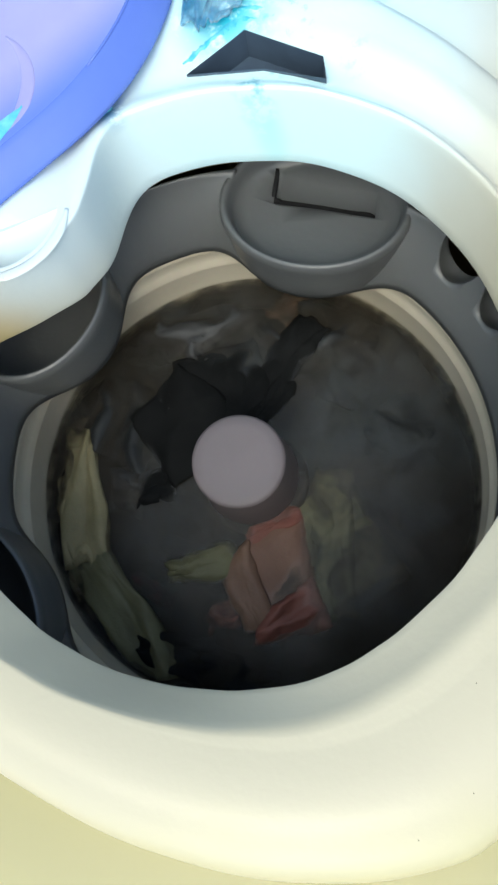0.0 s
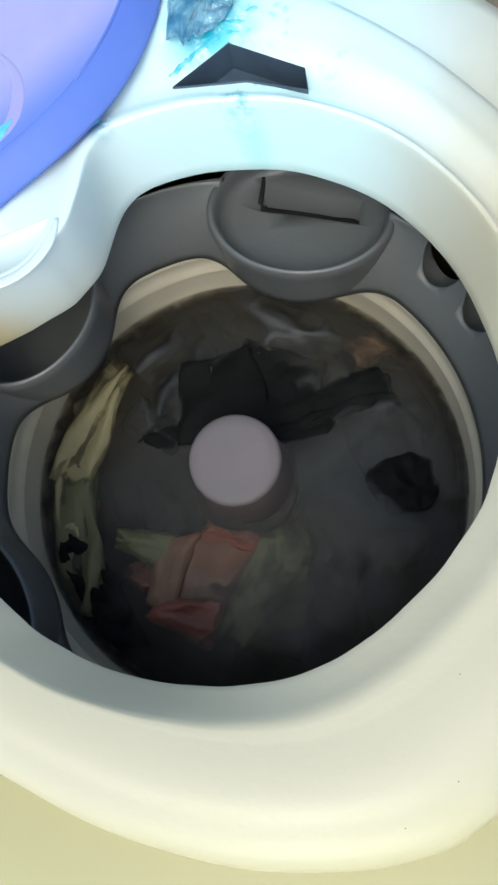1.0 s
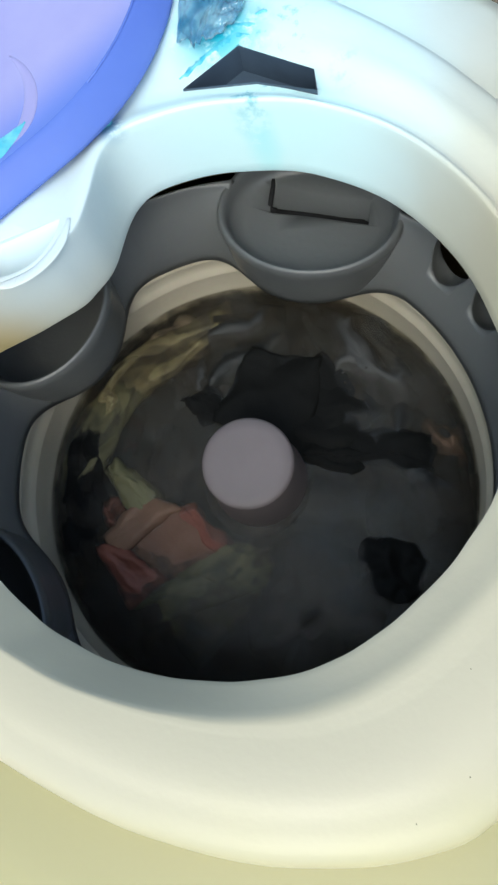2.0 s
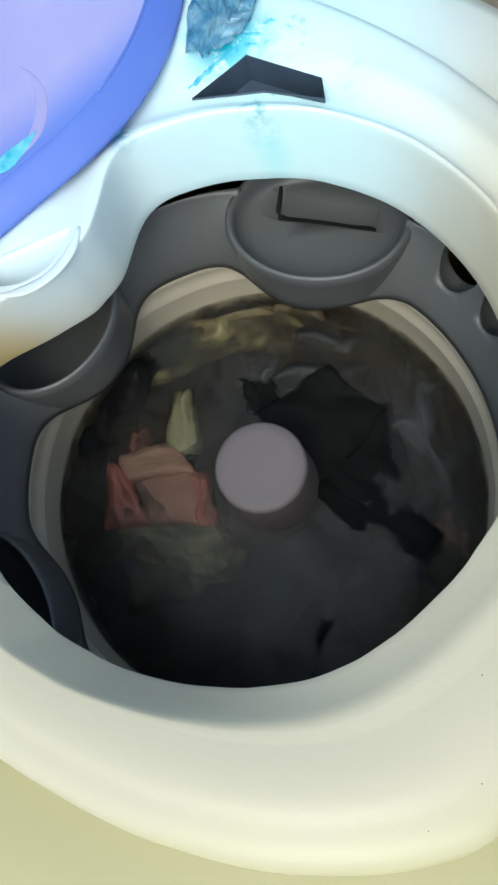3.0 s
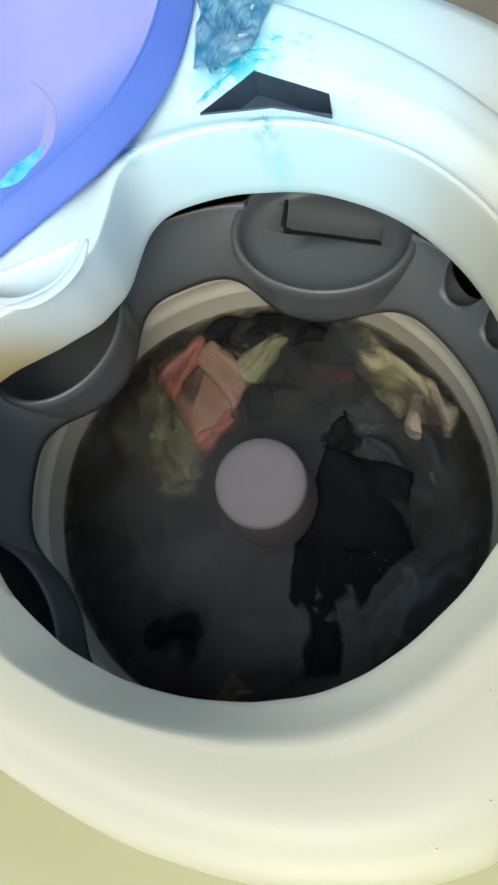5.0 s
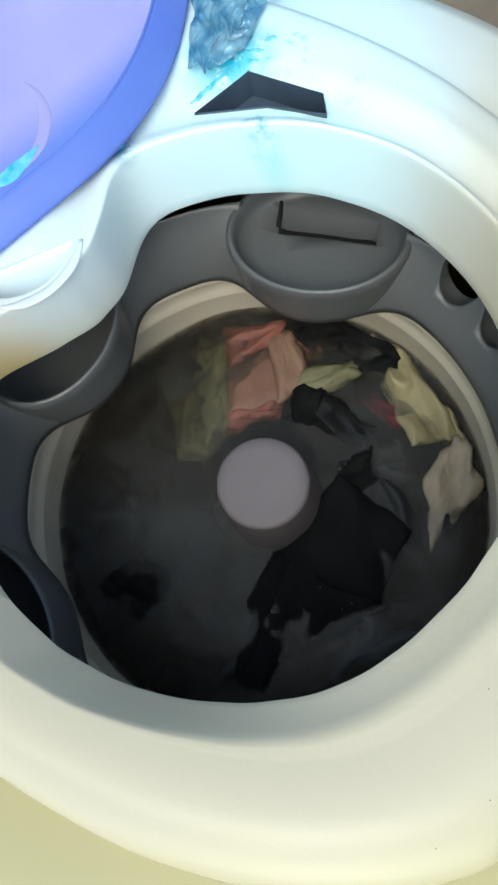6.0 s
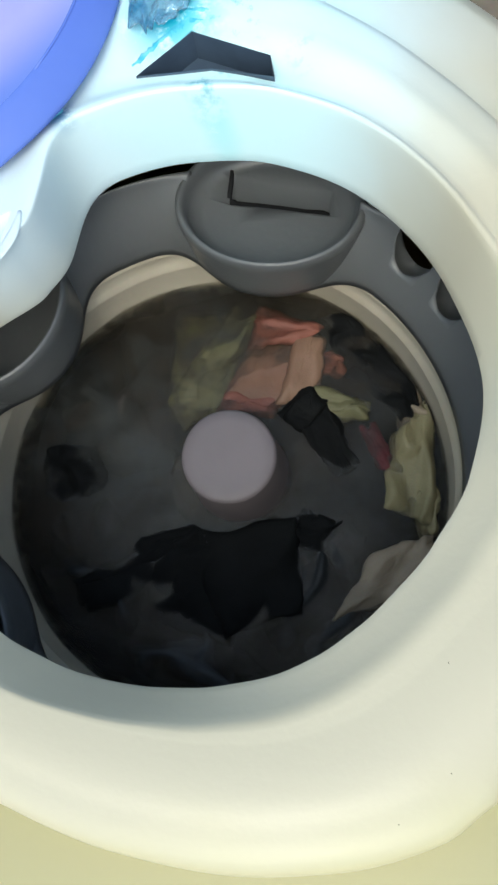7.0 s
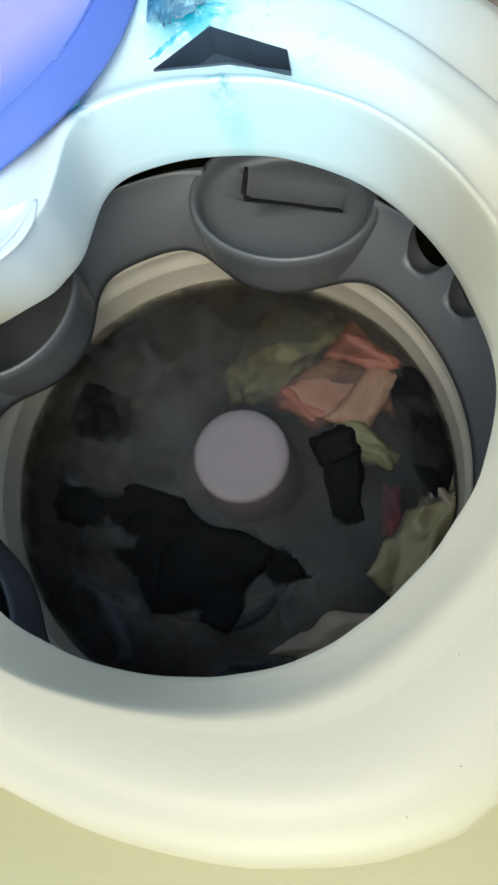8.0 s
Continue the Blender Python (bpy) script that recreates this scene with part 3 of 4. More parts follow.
def garment(name, material, cx, cy, sx, sy, turn, z, seed, folds=0.012, wave=3.0, n=34, power=2.6, rough=0.18, fray=0.0, label="", category="garment", lean=0.0):
    """A soaked, crumpled cloth: a ragged folded sheet with thickness. Built round the basket's axis, so that it turns about it."""
    bm = bmesh.new()
    grid = []
    c, s = math.cos(radians(turn)), math.sin(radians(turn))
    off = seed * 7.31
    for i in range(n + 1):
        row = []
        for j in range(n + 1):
            u, v = 2 * i / n - 1, 2 * j / n - 1
            # square to soft-cornered outline
            k = max(abs(u), abs(v))
            q = (abs(u) ** power + abs(v) ** power) ** (1 / power) or 1
            u2, v2 = u * k / q, v * k / q
            edge = 1 + rough * noise.noise((u2 * 1.7 + off, v2 * 1.7, 0.3)) + 0.03 * noise.noise((u2 * 5 + off, v2 * 5, 1.3))
            x, y = sx * u2 * edge, sy * v2 * edge
            x += 0.15 * sx * noise.noise((u * 1.2, v * 1.2, off))
            y += 0.15 * sy * noise.noise((u * 1.2 + 9, v * 1.2, off))
            w = noise.noise((u * 0.7 + off, v * 0.7, 2.0)) * 1.5
            ridge = 1 - abs(math.sin(0.62 * wave * (u + 0.5 * v + w)))
            ridge2 = 1 - abs(math.sin(wave * 0.5 * (v - 0.35 * u + 1.4 * w) + seed))
            h = folds * (0.75 * ridge ** 1.5 + 0.55 * ridge2 ** 2 + 0.6 * noise.noise((u * 2.2, v * 2.2, off)) - 0.55 * k ** 3)
            h += lean * u
            row.append(bm.verts.new((cx + x * c - y * s, cy + x * s + y * c, z + h)))
        grid.append(row)
    for i in range(n):
        for j in range(n):
            bm.faces.new((grid[i][j], grid[i + 1][j], grid[i + 1][j + 1], grid[i][j + 1]))
    for v in bm.verts:  # keep inside the basket and off the post
        r = math.hypot(v.co.x, v.co.y)
        if r > 0.243:
            v.co.x, v.co.y = v.co.x * 0.243 / r, v.co.y * 0.243 / r
        elif 0 < r < 0.060:
            v.co.x, v.co.y = v.co.x * 0.060 / r, v.co.y * 0.060 / r
    ob = link(name, bm, material)
    md = ob.modifiers.new("cloth_thickness", "SOLIDIFY")
    md.thickness, md.offset = 0.003, 0
    return tagged(ob, label, category, group="laundry in the wash")


def soaked(name, label, category="garment"):
    """A garment of several folds, carried on the basket's axis."""
    ob = empty(name, 0, 0, Z_WATER)
    return tagged(ob, label, category, group="laundry in the wash")


def fold(name, material, parent, corners, seed, crease=0.006, sag=0.008, ripple=2.0, label="", n=26, loose=1.0):
    """One fold of wet cloth: a four-cornered sheet, rippled, with its rim sinking back towards the water."""
    bm = bmesh.new()
    p = [Vector(c) for c in corners]
    off = seed * 5.17
    grid = []
    for i in range(n + 1):
        row = []
        for j in range(n + 1):
            u, v = i / n, j / n
            q = p[0] * (1 - u) * (1 - v) + p[1] * u * (1 - v) + p[2] * u * v + p[3] * (1 - u) * v
            rim = 1 - min(1, 4.5 * min(u, 1 - u, v, 1 - v))
            w = noise.noise((u * 1.3 + off, v * 1.3, 1.0))
            h = crease * (1 - abs(math.sin(ripple * (u + 0.6 * v) + 2.5 * w + seed))) + 0.5 * crease * noise.noise((u * 3 + off, v * 3, 4.0)) + 0.25 * crease * abs(noise.noise((u * 7 + off, v * 7, 2.0))) - sag * rim * rim
            x = q.x + 0.007 * loose * noise.noise((u * 2.6 + off, v * 2.6, 8.0)) + 0.0022 * noise.noise((u * 8 + off, v * 8, 8.0))
            y = q.y + 0.007 * loose * noise.noise((u * 2.6 + off, v * 2.6, 15.0)) + 0.0022 * noise.noise((u * 8 + off, v * 8, 15.0))
            r = math.hypot(x, y)
            s = 0.243 / r if r > 0.243 else (0.058 / r if 0 < r < 0.058 else 1)
            row.append(bm.verts.new((x * s, y * s, q.z + h - 0.004)))
        grid.append(row)
    for i in range(n):
        for j in range(n):
            bm.faces.new((grid[i][j], grid[i + 1][j], grid[i + 1][j + 1], grid[i][j + 1]))
    ob = part(name, bm, material, parent, label)
    md = ob.modifiers.new("cloth_thickness", "SOLIDIFY")
    md.thickness, md.offset = 0.003, 0
    return ob


def soap_drawer():
    """Blue see-through tray with a lavender flat top and sloping sides, lying on the dispenser lobe."""
    d = empty("detergent_tray", 0, 0, Z_DECK + 0.004)
    tagged(d, "translucent blue plastic detergent tray with a lavender top", "detergent tray")
    corners = [(-0.36, 0.008), (-0.052, 0.292), (-0.036, 0.50), (-0.36, 0.50)]
    radii = [0.04, 0.10, 0.04, 0.04]

    def outline(inset, z):
        pts = []
        k = len(corners)
        mid = Vector((-0.22, 0.34))
        moved = []
        for i in range(k):
            p, a, b = Vector(corners[i]), Vector(corners[i - 1]), Vector(corners[(i + 1) % k])
            e1, e2 = (p - a).normalized(), (b - p).normalized()
            n1, n2 = Vector((-e1.y, e1.x)), Vector((-e2.y, e2.x))
            if n1.dot(mid - p) < 0:
                n1 = -n1
            if n2.dot(mid - p) < 0:
                n2 = -n2
            h = (n1 + n2).normalized()
            moved.append(p + h * (inset / max(0.3, h.dot(n1))))
        for i in range(k):
            p, a, b = moved[i], moved[i - 1], moved[(i + 1) % k]
            r = radii[i]
            s, e = p + (a - p).normalized() * r, p + (b - p).normalized() * r
            for j in range(13):
                t = j / 12
                q = s * (1 - t) ** 2 + p * 2 * t * (1 - t) + e * t * t
                pts.append((q.x, q.y, z))
        return pts

    side = [outline(0.004, 0.0), outline(0.0, 0.002), outline(0.0015, 0.005), outline(0.012, 0.013), outline(0.021, 0.019), outline(0.024, 0.0205), outline(0.027, 0.0205)]
    part("tray_side", loft(side), BLUE, d, "saturated blue sloping side")
    top = [outline(0.027, 0.0205), outline(0.029, 0.0198), outline(0.040, 0.0190)]
    part("tray_top", loft(top, cap_last=True), TRAY_TOP, d, "pale lavender see-through top")
    bead = [outline(*q)[17:32] for q in ((0.0241, 0.0208), (0.0248, 0.0215), (0.0260, 0.0215), (0.0268, 0.0206), (0.0255, 0.0196))]
    part("bead", loft([list(q) for q in zip(*bead)], cap_first=True, cap_last=True), BLUE, d)
    # moulded arc on the top
    rings = []
    for k in range(30):
        a = radians(-60 + k * 115 / 29)
        c = (-0.218 + 0.060 * math.cos(a), 0.270 + 0.062 * math.sin(a))
        w = 0.0070 * math.sin(math.pi * (k + 1) / 31)
        rings.append([(c[0] + w * math.cos(q) * math.cos(a), c[1] + w * math.cos(q) * math.sin(a), 0.0187 + 0.0009 * math.sin(q)) for q in [2 * math.pi * i / 8 for i in range(8)]])
    part("moulded_arc", loft(rings, cap_first=True, cap_last=True), LAVENDER, d)
    # dried detergent along the arc
    bm = bmesh.new()
    vs = []
    for k in range(21):
        f = k / 20
        x, y = -0.200 + 0.040 * f, 0.214 + 0.016 * f + 0.022 * f * f
        w = 0.0075 * math.sin(math.pi * min(1, f * 0.9 + 0.08)) * (1 + 0.5 * noise.noise((f * 3, 1, 2)))
        vs.append([bm.verts.new((x - w * 0.4, y + w, 0.0198)), bm.verts.new((x, y, 0.0212)), bm.verts.new((x + w * 0.4, y - w, 0.0198))])
    for a, b in zip(vs[:-1], vs[1:]):
        for i in (0, 1):
            bm.faces.new((a[i], a[i + 1], b[i + 1], b[i]))
    part("detergent_smear", bm, CYAN, d, "dried cyan detergent smear")
    return d


def crumpled_film():
    """A torn, crumpled piece of clear detergent sachet, wet with blue."""
    bm = bmesh.new()
    n = 40
    grid = []
    for i in range(n + 1):
        row = []
        for j in range(n + 1):
            u, v = i / n, j / n
            x = -0.040 + (0.050 + 0.03 * v) * u + 0.006 * noise.noise((u * 4, v * 4, 1)) 
            y = 0.339 + 0.09 * v + (0.012 * u - 0.014 * math.sin(3.1 * u)) * (1 - v) + 0.006 * noise.noise((u * 5, v * 3, 5)) + 0.011 * (1 - v) * noise.noise((u * 7, 2, 11))
            w = noise.noise((u * 2, v * 2, 7)) * 1.5
            h = 0.005 * abs(math.sin(9 * (u + 0.3 * v + w))) + 0.004 * abs(noise.noise((u * 11, v * 9, 3))) + 0.003 * abs(math.sin(17 * (v - u + w)))
            h *= min(1, 6 * min(u, 1 - u) + 0.2)
            row.append(bm.verts.new((x, y, h)))
        grid.append(row)
    for i in range(n):
        for j in range(n):
            bm.faces.new((grid[i][j], grid[i + 1][j], grid[i + 1][j + 1], grid[i][j + 1]))
    ob = link("crumpled_film", bm, FILM)
    ob.location = (0, 0, Z_DECK + 0.004)
    md = ob.modifiers.new("film_thickness", "SOLIDIFY")
    md.thickness = 0.0008
    return tagged(ob, "crumpled clear plastic film wet with blue detergent", "plastic film")


def detergent_smears():
    """Dried cyan detergent on the cover, round the fill slot."""
    rng = random.Random(8)
    s = empty("detergent_smears", 0, 0, Z_DECK)
    tagged(s, "dried cyan detergent smears on the white cover", "detergent stain")
    for path, wide in ((((-0.038, 0.308), (-0.028, 0.317), (-0.016, 0.328), (-0.003, 0.339), (0.010, 0.345), (0.026, 0.342)), 0.0050),
                       (((-0.012, 0.350), (0.000, 0.356), (0.008, 0.366), (0.012, 0.378)), 0.0036),
                       (((0.006, 0.352), (0.018, 0.353), (0.030, 0.350)), 0.0034),
                       (((-0.110, 0.256), (-0.102, 0.264), (-0.094, 0.270)), 0.0030),
                       (((0.028, 0.361), (0.034, 0.364), (0.039, 0.363)), 0.0022)):
        fine = []
        for (x0, y0), (x1, y1) in zip(path[:-1], path[1:]):
            for k in range(6):
                fine.append((x0 + (x1 - x0) * k / 6, y0 + (y1 - y0) * k / 6))
        rings = []
        for k, (x, y) in enumerate(fine):
            x2, y2 = fine[min(k + 1, len(fine) - 1)]
            x1, y1 = fine[max(k - 1, 0)]
            run = math.hypot(x2 - x1, y2 - y1) or 1
            nx, ny = -(y2 - y1) / run, (x2 - x1) / run
            taper = min(1, 0.2 + 4 * min(k, len(fine) - 1 - k) / len(fine))
            a, c = (wide * taper * rng.uniform(0.25, 1.1) for _ in range(2))
            d = deck_dip(x, y)
            rings.append([(x - nx * a, y - ny * a, -0.004 - d), (x - nx * a, y - ny * a, 0.0022 - d), (x, y, 0.0034 - d), (x + nx * c, y + ny * c, 0.0022 - d), (x + nx * c, y + ny * c, -0.004 - d)])
        part("smear", loft(rings, cap_first=True, cap_last=True), CYAN, s)
    return s


def patio():
    bm = box(bmesh.new(), -400, 400, -400, 400, -0.2, 0.0)
    tagged(link("ground", bm, FLOOR, False), "dull brown concrete ground", "ground", kind="structure")


patio()
machine = washing_machine()
tub = wash_tub()
post = agitator()
water = water_surface()
tray = soap_drawer()
film = crumpled_film()
detergent_smears()

# the laundry, where it lies in the seventh second
heap = garment("dark_laundry_heap", BROWN, 0, 0, 0.26, 0.26, 20, -0.035, 3, 0.030, 5.0, 70, 2.0, 0.02, label="tangle of dark brown-grey laundry under the murky water", category="laundry")
shirt = soaked("salmon_shirt", "salmon-pink soaked shirt bunched up at the water's surface")
fold("front_panel", SALMON, shirt, [(-0.004, 0.102, 0.010), (0.072, 0.090, 0.012), (0.098, 0.176, -0.002), (0.028, 0.170, -0.001)], 1, 0.004, 0.008, 1.2, loose=0.4)
fold("lapel", PEACH, shirt, [(0.062, 0.088, 0.014), (0.112, 0.100, 0.006), (0.120, 0.172, 0.008), (0.088, 0.180, 0.013)], 3, 0.004, 0.008, 1.0, "pale peach folded lapel", loose=0.4)
fold("collar", ROSE, shirt, [(0.026, 0.162, 0.004), (0.094, 0.166, 0.013), (0.122, 0.184, 0.008), (0.042, 0.218, 0.000)], 2, 0.006, 0.008, 1.8, "rose-red turned-over collar", loose=0.5)
fold("hem", ROSE, shirt, [(-0.018, 0.088, 0.000), (0.054, 0.078, 0.001), (0.070, 0.096, 0.008), (-0.004, 0.108, 0.006)], 29, 0.005, 0.008, 3.0, "rose-red hem")
fold("sleeve", ROSE, shirt, [(0.112, 0.128, -0.003), (0.146, 0.126, -0.007), (0.156, 0.146, -0.008), (0.116, 0.160, -0.002)], 4, 0.008, 0.008, 4.0, "crumpled rose sleeve")
towel = soaked("pale_green_towel", "pale green soaked towel trailing from the salmon shirt", "towel")
fold("sheet", PALE, towel, [(-0.074, 0.090, -0.008), (0.008, 0.098, -0.004), (0.052, 0.214, -0.004), (-0.060, 0.226, -0.010)], 6, 0.005, 0.012, 1.0)
fold("hem", PALE, towel, [(-0.080, 0.090, -0.006), (-0.044, 0.068, -0.003), (0.052, 0.208, -0.002), (0.010, 0.226, -0.005)], 5, 0.005, 0.010, 0.8)
fold("corner", PALE, towel, [(-0.044, 0.070, -0.003), (0.002, 0.090, 0.001), (0.028, 0.160, 0.000), (-0.026, 0.138, -0.004)], 30, 0.004, 0.010, 1.0)
sock = soaked("pale_green_sock", "pale green sock tip poking out of the water", "sock")
fold("toe", PALE, sock, [(0.100, 0.086, 0.003), (0.172, 0.086, 0.007), (0.180, 0.108, 0.007), (0.100, 0.134, 0.003)], 7, 0.006, 0.010, 1.0)
dark = soaked("black_sock", "black sock floating beside the agitator post", "sock")
fold("leg", BLACK, dark, [(0.058, 0.078, 0.004), (0.088, 0.052, 0.006), (0.122, 0.090, 0.008), (0.090, 0.106, 0.006)], 8, 0.006, 0.005, 1.6)
fold("foot", BLACK, dark, [(0.088, 0.052, 0.006), (0.128, 0.000, 0.004), (0.152, 0.014, 0.005), (0.122, 0.090, 0.008)], 9, 0.006, 0.005, 1.6)
rag = soaked("dark_green_cloth", "charcoal-green cloth near the basket wall", "cloth")
fold("upper_fold", BLACK, rag, [(0.142, 0.126, 0.002), (0.205, 0.070, 0.004), (0.232, 0.080, 0.006), (0.180, 0.160, 0.005)], 10, 0.010, 0.006, 3.0)
fold("lower_fold", BLACK, rag, [(0.104, 0.196, 0.001), (0.150, 0.126, 0.003), (0.196, 0.140, 0.005), (0.146, 0.202, 0.004)], 11, 0.010, 0.006, 3.0)
red = soaked("red_sock", "small red sock between the dark clothes", "sock")
fold("foot", RED, red, [(0.158, 0.058, -0.003), (0.176, 0.010, 0.005), (0.194, 0.018, 0.005), (0.174, 0.068, -0.001)], 12, 0.006, 0.006, 2.0)
salmon = [shirt, towel, sock, dark, rag, red]

blouse = soaked("ochre_shirt", "pale ochre shirt bunched against the basket wall")
fold("front_panel", OCHRE, blouse, [(0.176, -0.030, 0.012), (0.230, -0.054, 0.016), (0.243, 0.094, 0.020), (0.190, 0.050, 0.013)], 13, 0.014, 0.008, 3.2)
fold("sleeve", OCHRE, blouse, [(0.214, -0.072, 0.004), (0.234, -0.060, 0.010), (0.236, -0.004, 0.020), (0.212, -0.010, 0.016)], 14, 0.008, 0.008, 2.0)
fold("collar", TAN, blouse, [(0.206, 0.050, 0.006), (0.240, 0.070, 0.012), (0.222, 0.110, 0.008), (0.196, 0.090, 0.000)], 15, 0.008, 0.008, 2.0)
cloth = soaked("tan_cloth", "tan cloth with a pointed corner at the surface", "cloth")
fold("corner_flap", TAN, cloth, [(0.118, -0.150, 0.020), (0.206, -0.128, 0.024), (0.232, -0.060, 0.024), (0.162, -0.082, 0.030)], 16, 0.010, 0.006, 2.4)
fold("under_fold", TAN, cloth, [(0.168, -0.150, -0.002), (0.214, -0.128, 0.002), (0.226, -0.084, 0.002), (0.190, -0.108, 0.002)], 17, 0.008, 0.006, 2.0)
ochre = [blouse, cloth]

trousers = soaked("black_trousers", "black trousers floating in loose folds", "trousers")
fold("seat_panel", BLACK, trousers, [(-0.034, -0.054, 0.006), (0.000, -0.172, 0.005), (0.084, -0.140, 0.007), (0.080, -0.040, 0.007)], 18, 0.007, 0.005, 2.0)
fold("leg", BLACK, trousers, [(-0.040, -0.078, 0.005), (-0.080, -0.140, 0.005), (-0.008, -0.160, 0.004), (0.004, -0.084, 0.006)], 19, 0.005, 0.005, 1.4)
fold("leg", BLACK, trousers, [(-0.072, -0.064, 0.005), (-0.172, -0.106, 0.003), (-0.150, -0.142, 0.003), (-0.062, -0.112, 0.006)], 20, 0.005, 0.006, 1.2)
fold("waistband", BLACK, trousers, [(-0.100, -0.094, 0.004), (-0.094, -0.062, 0.005), (-0.022, -0.044, 0.005), (-0.026, -0.070, 0.005)], 21, 0.004, 0.005, 1.4)
fold("hip_panel", BLACK, trousers, [(-0.074, -0.062, 0.004), (-0.088, -0.150, 0.002), (0.014, -0.178, 0.004), (0.030, -0.050, 0.006)], 31, 0.005, 0.006, 1.2)
bundle = soaked("black_bundle", "small black cloth bundle beside the trousers", "cloth")
fold("upper_fold", BLACK, bundle, [(0.070, -0.066, 0.003), (0.106, -0.080, 0.004), (0.132, -0.046, 0.005), (0.088, -0.034, 0.005)], 22, 0.006, 0.005, 2.0)
slate = soaked("charcoal_pullover", "charcoal pullover just under the water")
fold("body", CHARCOAL, slate, [(0.030, -0.140, -0.004), (0.080, -0.214, -0.004), (0.156, -0.160, 0.000), (0.110, -0.078, 0.002)], 26, 0.012, 0.006, 3.4)
fold("sleeve", SLATE, slate, [(0.106, -0.080, 0.000), (0.140, -0.110, 0.000), (0.160, -0.062, -0.002), (0.136, -0.040, -0.002)], 27, 0.010, 0.006, 3.0)
fold("sleeve", SLATE, slate, [(0.010, -0.176, -0.002), (0.060, -0.214, -0.002), (0.052, -0.236, -0.004), (0.000, -0.216, -0.004)], 28, 0.010, 0.006, 3.0)
black = [
    trousers,
    bundle,
    slate,
    garment("slate_towel", SLATE, -0.040, -0.185, 0.080, 0.040, -20, -0.006, 14, 0.018, 2.8, label="slate-grey towel just under the water", category="towel"),
    garment("charcoal_shirt", CHARCOAL, -0.150, -0.090, 0.050, 0.080, 25, -0.008, 15, 0.018, 2.6, label="charcoal shirt sunk in the water"),
]
brown = [
    garment("brown_shirt", BROWN, -0.130, 0.100, 0.075, 0.090, 35, -0.018, 16, 0.018, 2.8, label="brown-grey shirt sunk in the water"),
    garment("black_face_towel", BLACK, -0.176, 0.016, 0.038, 0.032, 0, 0.000, 17, 0.012, 1.8, label="small black cloth near the basket wall"),
]
taupe = soaked("taupe_sock", "pinkish beige sock half sunk in the water", "sock")
fold("foot", PEACH, taupe, [(-0.228, -0.066, 0.000), (-0.172, -0.076, 0.006), (-0.176, -0.116, 0.006), (-0.218, -0.112, 0.002)], 23, 0.008, 0.006, 2.0)
olive = soaked("olive_towel", "long olive-yellow towel along the basket wall", "towel")
fold("upper_fold", OCHRE, olive, [(-0.238, 0.062, 0.002), (-0.190, 0.052, 0.005), (-0.164, -0.092, 0.008), (-0.216, -0.112, 0.004)], 24, 0.008, 0.007, 2.2)
fold("lower_fold", PALE, olive, [(-0.222, -0.092, 0.004), (-0.166, -0.078, 0.008), (-0.060, -0.214, 0.005), (-0.120, -0.226, 0.002)], 25, 0.008, 0.007, 2.2)
for ob in [heap] + black[3:] + brown:
    ob.location = (0, 0, Z_WATER)

def suds():
    """Small soap bubbles drifting on the water, too many to count."""
    rng = random.Random(5)
    bm = bmesh.new()
    for cx, cy, many, wide in ((0.085, -0.020, 16, 0.020), (-0.010, -0.075, 14, 0.016), (-0.075, -0.150, 22, 0.022), (0.02, -0.11, 14, 0.05), (-0.10, 0.08, 12, 0.05)):
        for _ in range(many):
            r = rng.uniform(0.0006, 0.0020)
            bmesh.ops.create_icosphere(bm, subdivisions=1, radius=r, matrix=Matrix.Translation((rng.gauss(cx, wide / 2), rng.gauss(cy, wide / 2), 0.003 + r * 0.3)))
    ob = link("soap_suds", bm, SUDS)
    ob.location = (0, 0, Z_WATER)
    return tagged(ob, "loose clusters of tiny soap bubbles on the murky water", "soap suds", kind="stuff")


bubbles = suds()

# turn of the wash about the basket's axis, in degrees: a stroke forward and a slow slip back each second
STROKES = [(0.0, 229), (0.2, 222), (0.4, 207), (0.6, 190), (0.8, 192), (1.0, 201), (1.2, 191), (1.4, 182), (1.6, 163), (1.8, 160), (2.1, 166), (2.3, 155), (2.5, 130),
           (2.7, 121), (2.9, 120), (3.1, 127), (3.3, 115), (3.5, 90), (3.7, 80), (3.9, 91), (4.1, 94), (4.3, 87), (4.5, 59), (4.7, 56), (4.9, 60), (5.2, 64), (5.4, 52), (5.6, 34),
           (5.8, 33), (6.0, 40), (6.2, 32), (6.4, 9), (6.6, -2), (6.8, 1), (7.0, 0), (7.2, -2), (7.4, -16), (7.6, -16), (7.8, -17), (8.0, -21)]
SLIP_NONE = [(0, 0), (8, 0)]
SLIP_OCHRE = [(0, -34), (1, -15), (2.5, -26), (4.5, -23), (6, -8), (6.5, 9), (7, 0), (8, -4)]
SLIP_CLOTH = [(0, -34), (1, -15), (2.5, -20), (4.5, -5), (6, -4), (6.5, 12), (7, 0), (8, -4)]
SLIP_BLACK = [(0, -15), (1, -22), (2.5, -7), (3.5, 5), (4.5, 9), (6.5, 8), (7, 0), (8, -10)]
SLIP_SHIRT = [(0, -11), (0.5, -15), (1, -22), (2.5, -17), (3, -9), (3.5, -15), (4, -16), (4.5, -4), (6, -13), (6.5, 2), (7, 0), (7.5, -5), (8, -3)]
DRIFT_SHIRT = [(0, -0.043), (0.5, -0.032), (1, -0.033), (2.5, -0.010), (3, -0.028), (3.5, -0.008), (4, 0.0), (4.5, 0.012), (6, 0.012), (6.5, -0.003), (7, 0), (7.5, 0.01), (8, 0.017)]
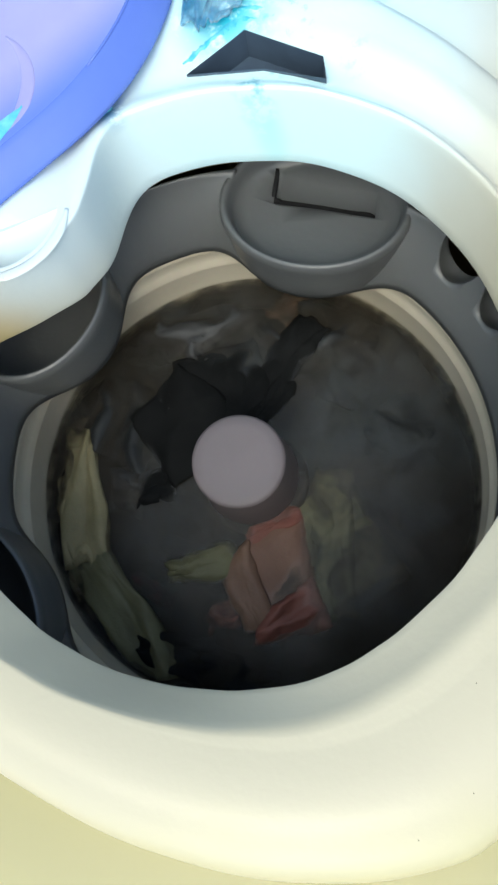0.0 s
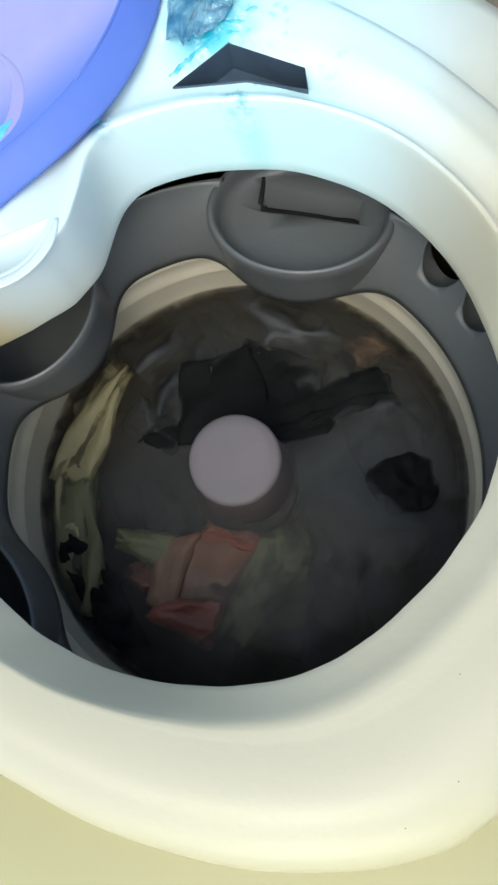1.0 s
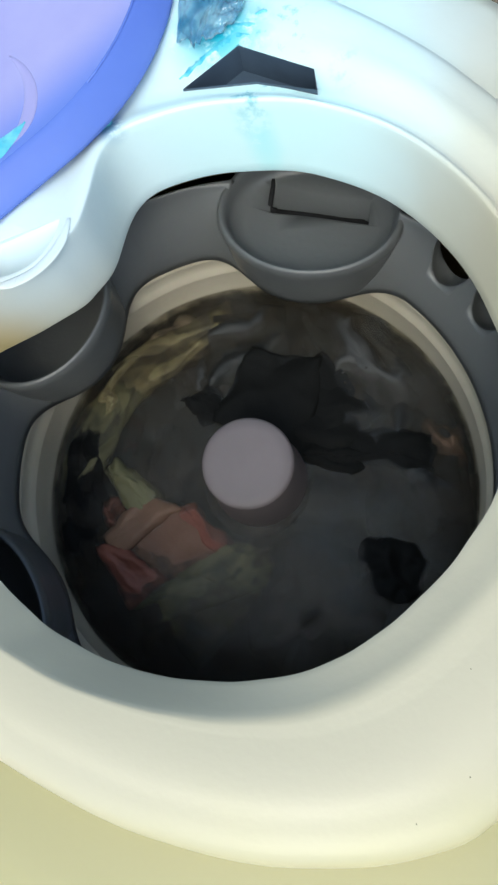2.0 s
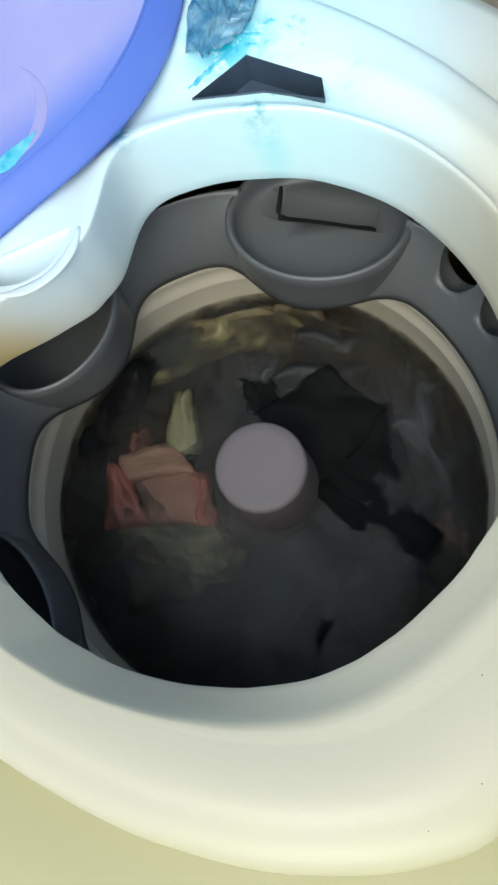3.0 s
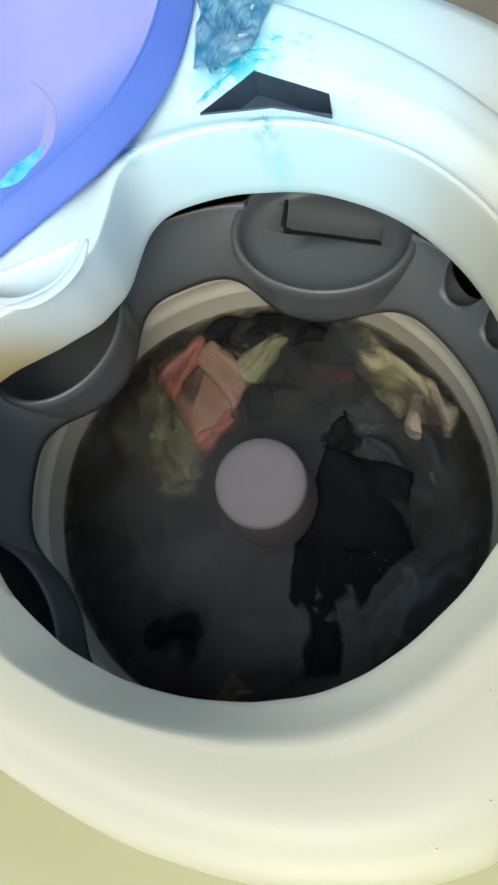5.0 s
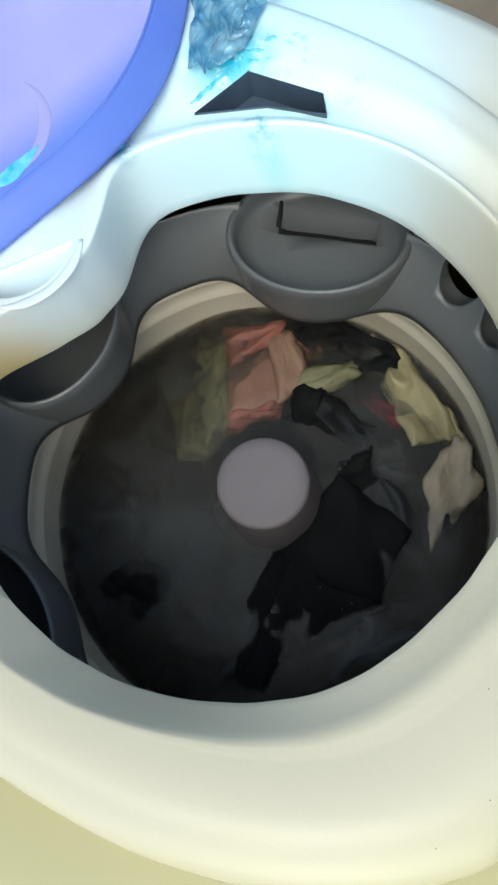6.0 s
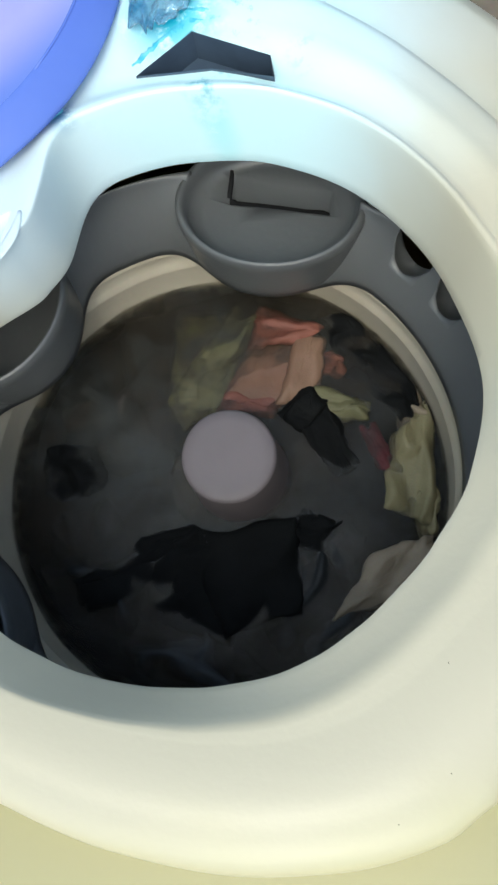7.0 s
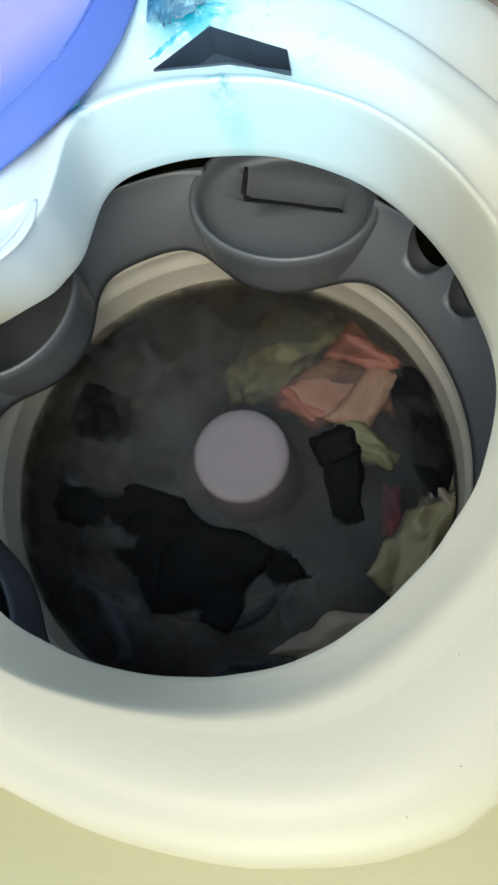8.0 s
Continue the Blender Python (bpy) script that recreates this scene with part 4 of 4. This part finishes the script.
SLIP_SOCK = [(0, -26), (0.5, -27), (2.5, -17), (3, -22), (3.5, -10), (4, -13), (4.5, 0), (6, -12), (6.5, 1), (7, -3), (8, -2)]
DRIFT_SOCK = [(0, -0.060), (0.5, -0.046), (2.5, -0.014), (3, -0.047), (3.5, 0.002), (4, -0.022), (4.5, 0.015), (6, -0.004), (6.5, 0), (7, -0.017), (8, -0.017)]
SLIP_TAUPE = [(0, 8), (1, 4), (2.5, 5), (3, 22), (3.5, 0), (4.5, -6), (8, -6)]
SLIP_OLIVE = [(0, -229), (8, -229)]
SLIP_BROWN = [(0, -20), (4, 0), (8, 0)]


# the loose agitator post: seconds, sway in metres, turn in degrees
POST = [(0.0, -0.005, 0.006, 0), (0.5, 0.002, 0.007, 60), (1.0, 0.001, 0.010, 0), (1.5, 0.001, 0.002, 60), (2.0, 0.004, 0.006, 0), (2.5, 0.002, -0.002, 60), (3.0, 0.009, 0.008, 0),
        (3.5, -0.003, -0.003, 60), (4.0, 0.009, 0.013, 0), (4.5, -0.007, -0.002, 60), (5.0, 0.004, 0.004, 0), (5.5, -0.007, 0.0, 60), (6.0, 0.010, 0.005, 0),
        (6.5, -0.010, 0.003, 60), (7.0, 0.019, 0.011, 0), (7.5, -0.008, 0.004, 60), (8.0, 0.022, 0.006, 0)]


def slip(table, t):
    for (a, p), (b, q) in zip(table[:-1], table[1:]):
        if a <= t <= b:
            return p + (q - p) * (t - a) / (b - a)
    return table[-1][1]


def turning(ob, table, drift=((0, 0), (8, 0)), bearing=62.0, sink=((0, 0), (8, 0))):
    """Turn about the basket's axis, and drift along a bearing that turns with the cloth."""
    rows = []
    for t, a in STROKES:
        turn = a + slip(table, t)
        d = slip(drift, t)
        rows.append((t, pose(d * math.cos(radians(bearing + turn)), d * math.sin(radians(bearing + turn)), Z_WATER + slip(sink, t), 0, 0, turn)))
    walk(ob, rows)


def motions():
    walk(tub, [(k / 2, pose(0, 0, 0.30, 0, 0, 3.3 if k % 2 == 0 else 0.0)) for k in range(17)])
    walk(post, [(t, pose(x, y, 0.30, 0, 0, turn)) for t, x, y, turn in POST])
    turning(water, SLIP_NONE)
    turning(bubbles, SLIP_NONE)
    turning(heap, SLIP_BROWN)
    for ob in salmon:
        if ob is towel:
            turning(ob, SLIP_SHIRT, DRIFT_SHIRT, 66.0, ((0, -0.003), (8, -0.003)))
        elif ob is sock:
            turning(ob, SLIP_SOCK, DRIFT_SOCK, 36.0)
        elif ob is shirt:
            turning(ob, SLIP_SHIRT, DRIFT_SHIRT, 66.0, ((0, -0.003), (2.5, -0.004), (6, -0.005), (8, -0.005)))
        elif ob is dark:
            turning(ob, SLIP_SHIRT, ((0, -0.016), (4.5, 0.004), (6, 0.006), (8, 0)), sink=((0, -0.020), (4.3, -0.016), (6, -0.003), (8, 0.002)))
        else:
            turning(ob, SLIP_SHIRT, ((0, -0.012), (4.5, -0.006), (6, -0.002), (8, 0)), sink=((0, -0.022), (3.4, -0.024), (4.7, -0.016), (6, -0.008), (8, -0.005)) if ob is red else ((0, -0.007), (8, -0.005)))
    turning(taupe, SLIP_TAUPE, sink=((0, -0.019), (4.7, -0.011), (6, -0.03), (8, -0.03)))
    turning(olive, SLIP_OLIVE, sink=((0, -0.003), (1.2, -0.005), (2.6, -0.016), (3.1, -0.019), (3.6, -0.026), (4.4, -0.035), (8, -0.035)))
    turning(blouse, SLIP_OCHRE, sink=((0, -0.024), (2.4, -0.031), (3.1, -0.029), (3.5, -0.034), (4.0, -0.026), (4.7, -0.025), (6, -0.014), (8, -0.010)))
    turning(cloth, SLIP_CLOTH, sink=((0, -0.044), (1.2, -0.042), (2.4, -0.040), (3.9, -0.038), (4.7, -0.032), (6, -0.020), (8, -0.016)))
    for ob in black:
        turning(ob, SLIP_BLACK, sink=((0, -0.001), (8, -0.001)) if ob is trousers or ob is bundle else ((0, -0.007), (8, -0.007)))
    for ob in brown:
        turning(ob, SLIP_BROWN, sink=((0, -0.014), (0.4, 0), (2.6, 0), (3.0, -0.014), (3.3, -0.004), (8, -0.004)))


motions()
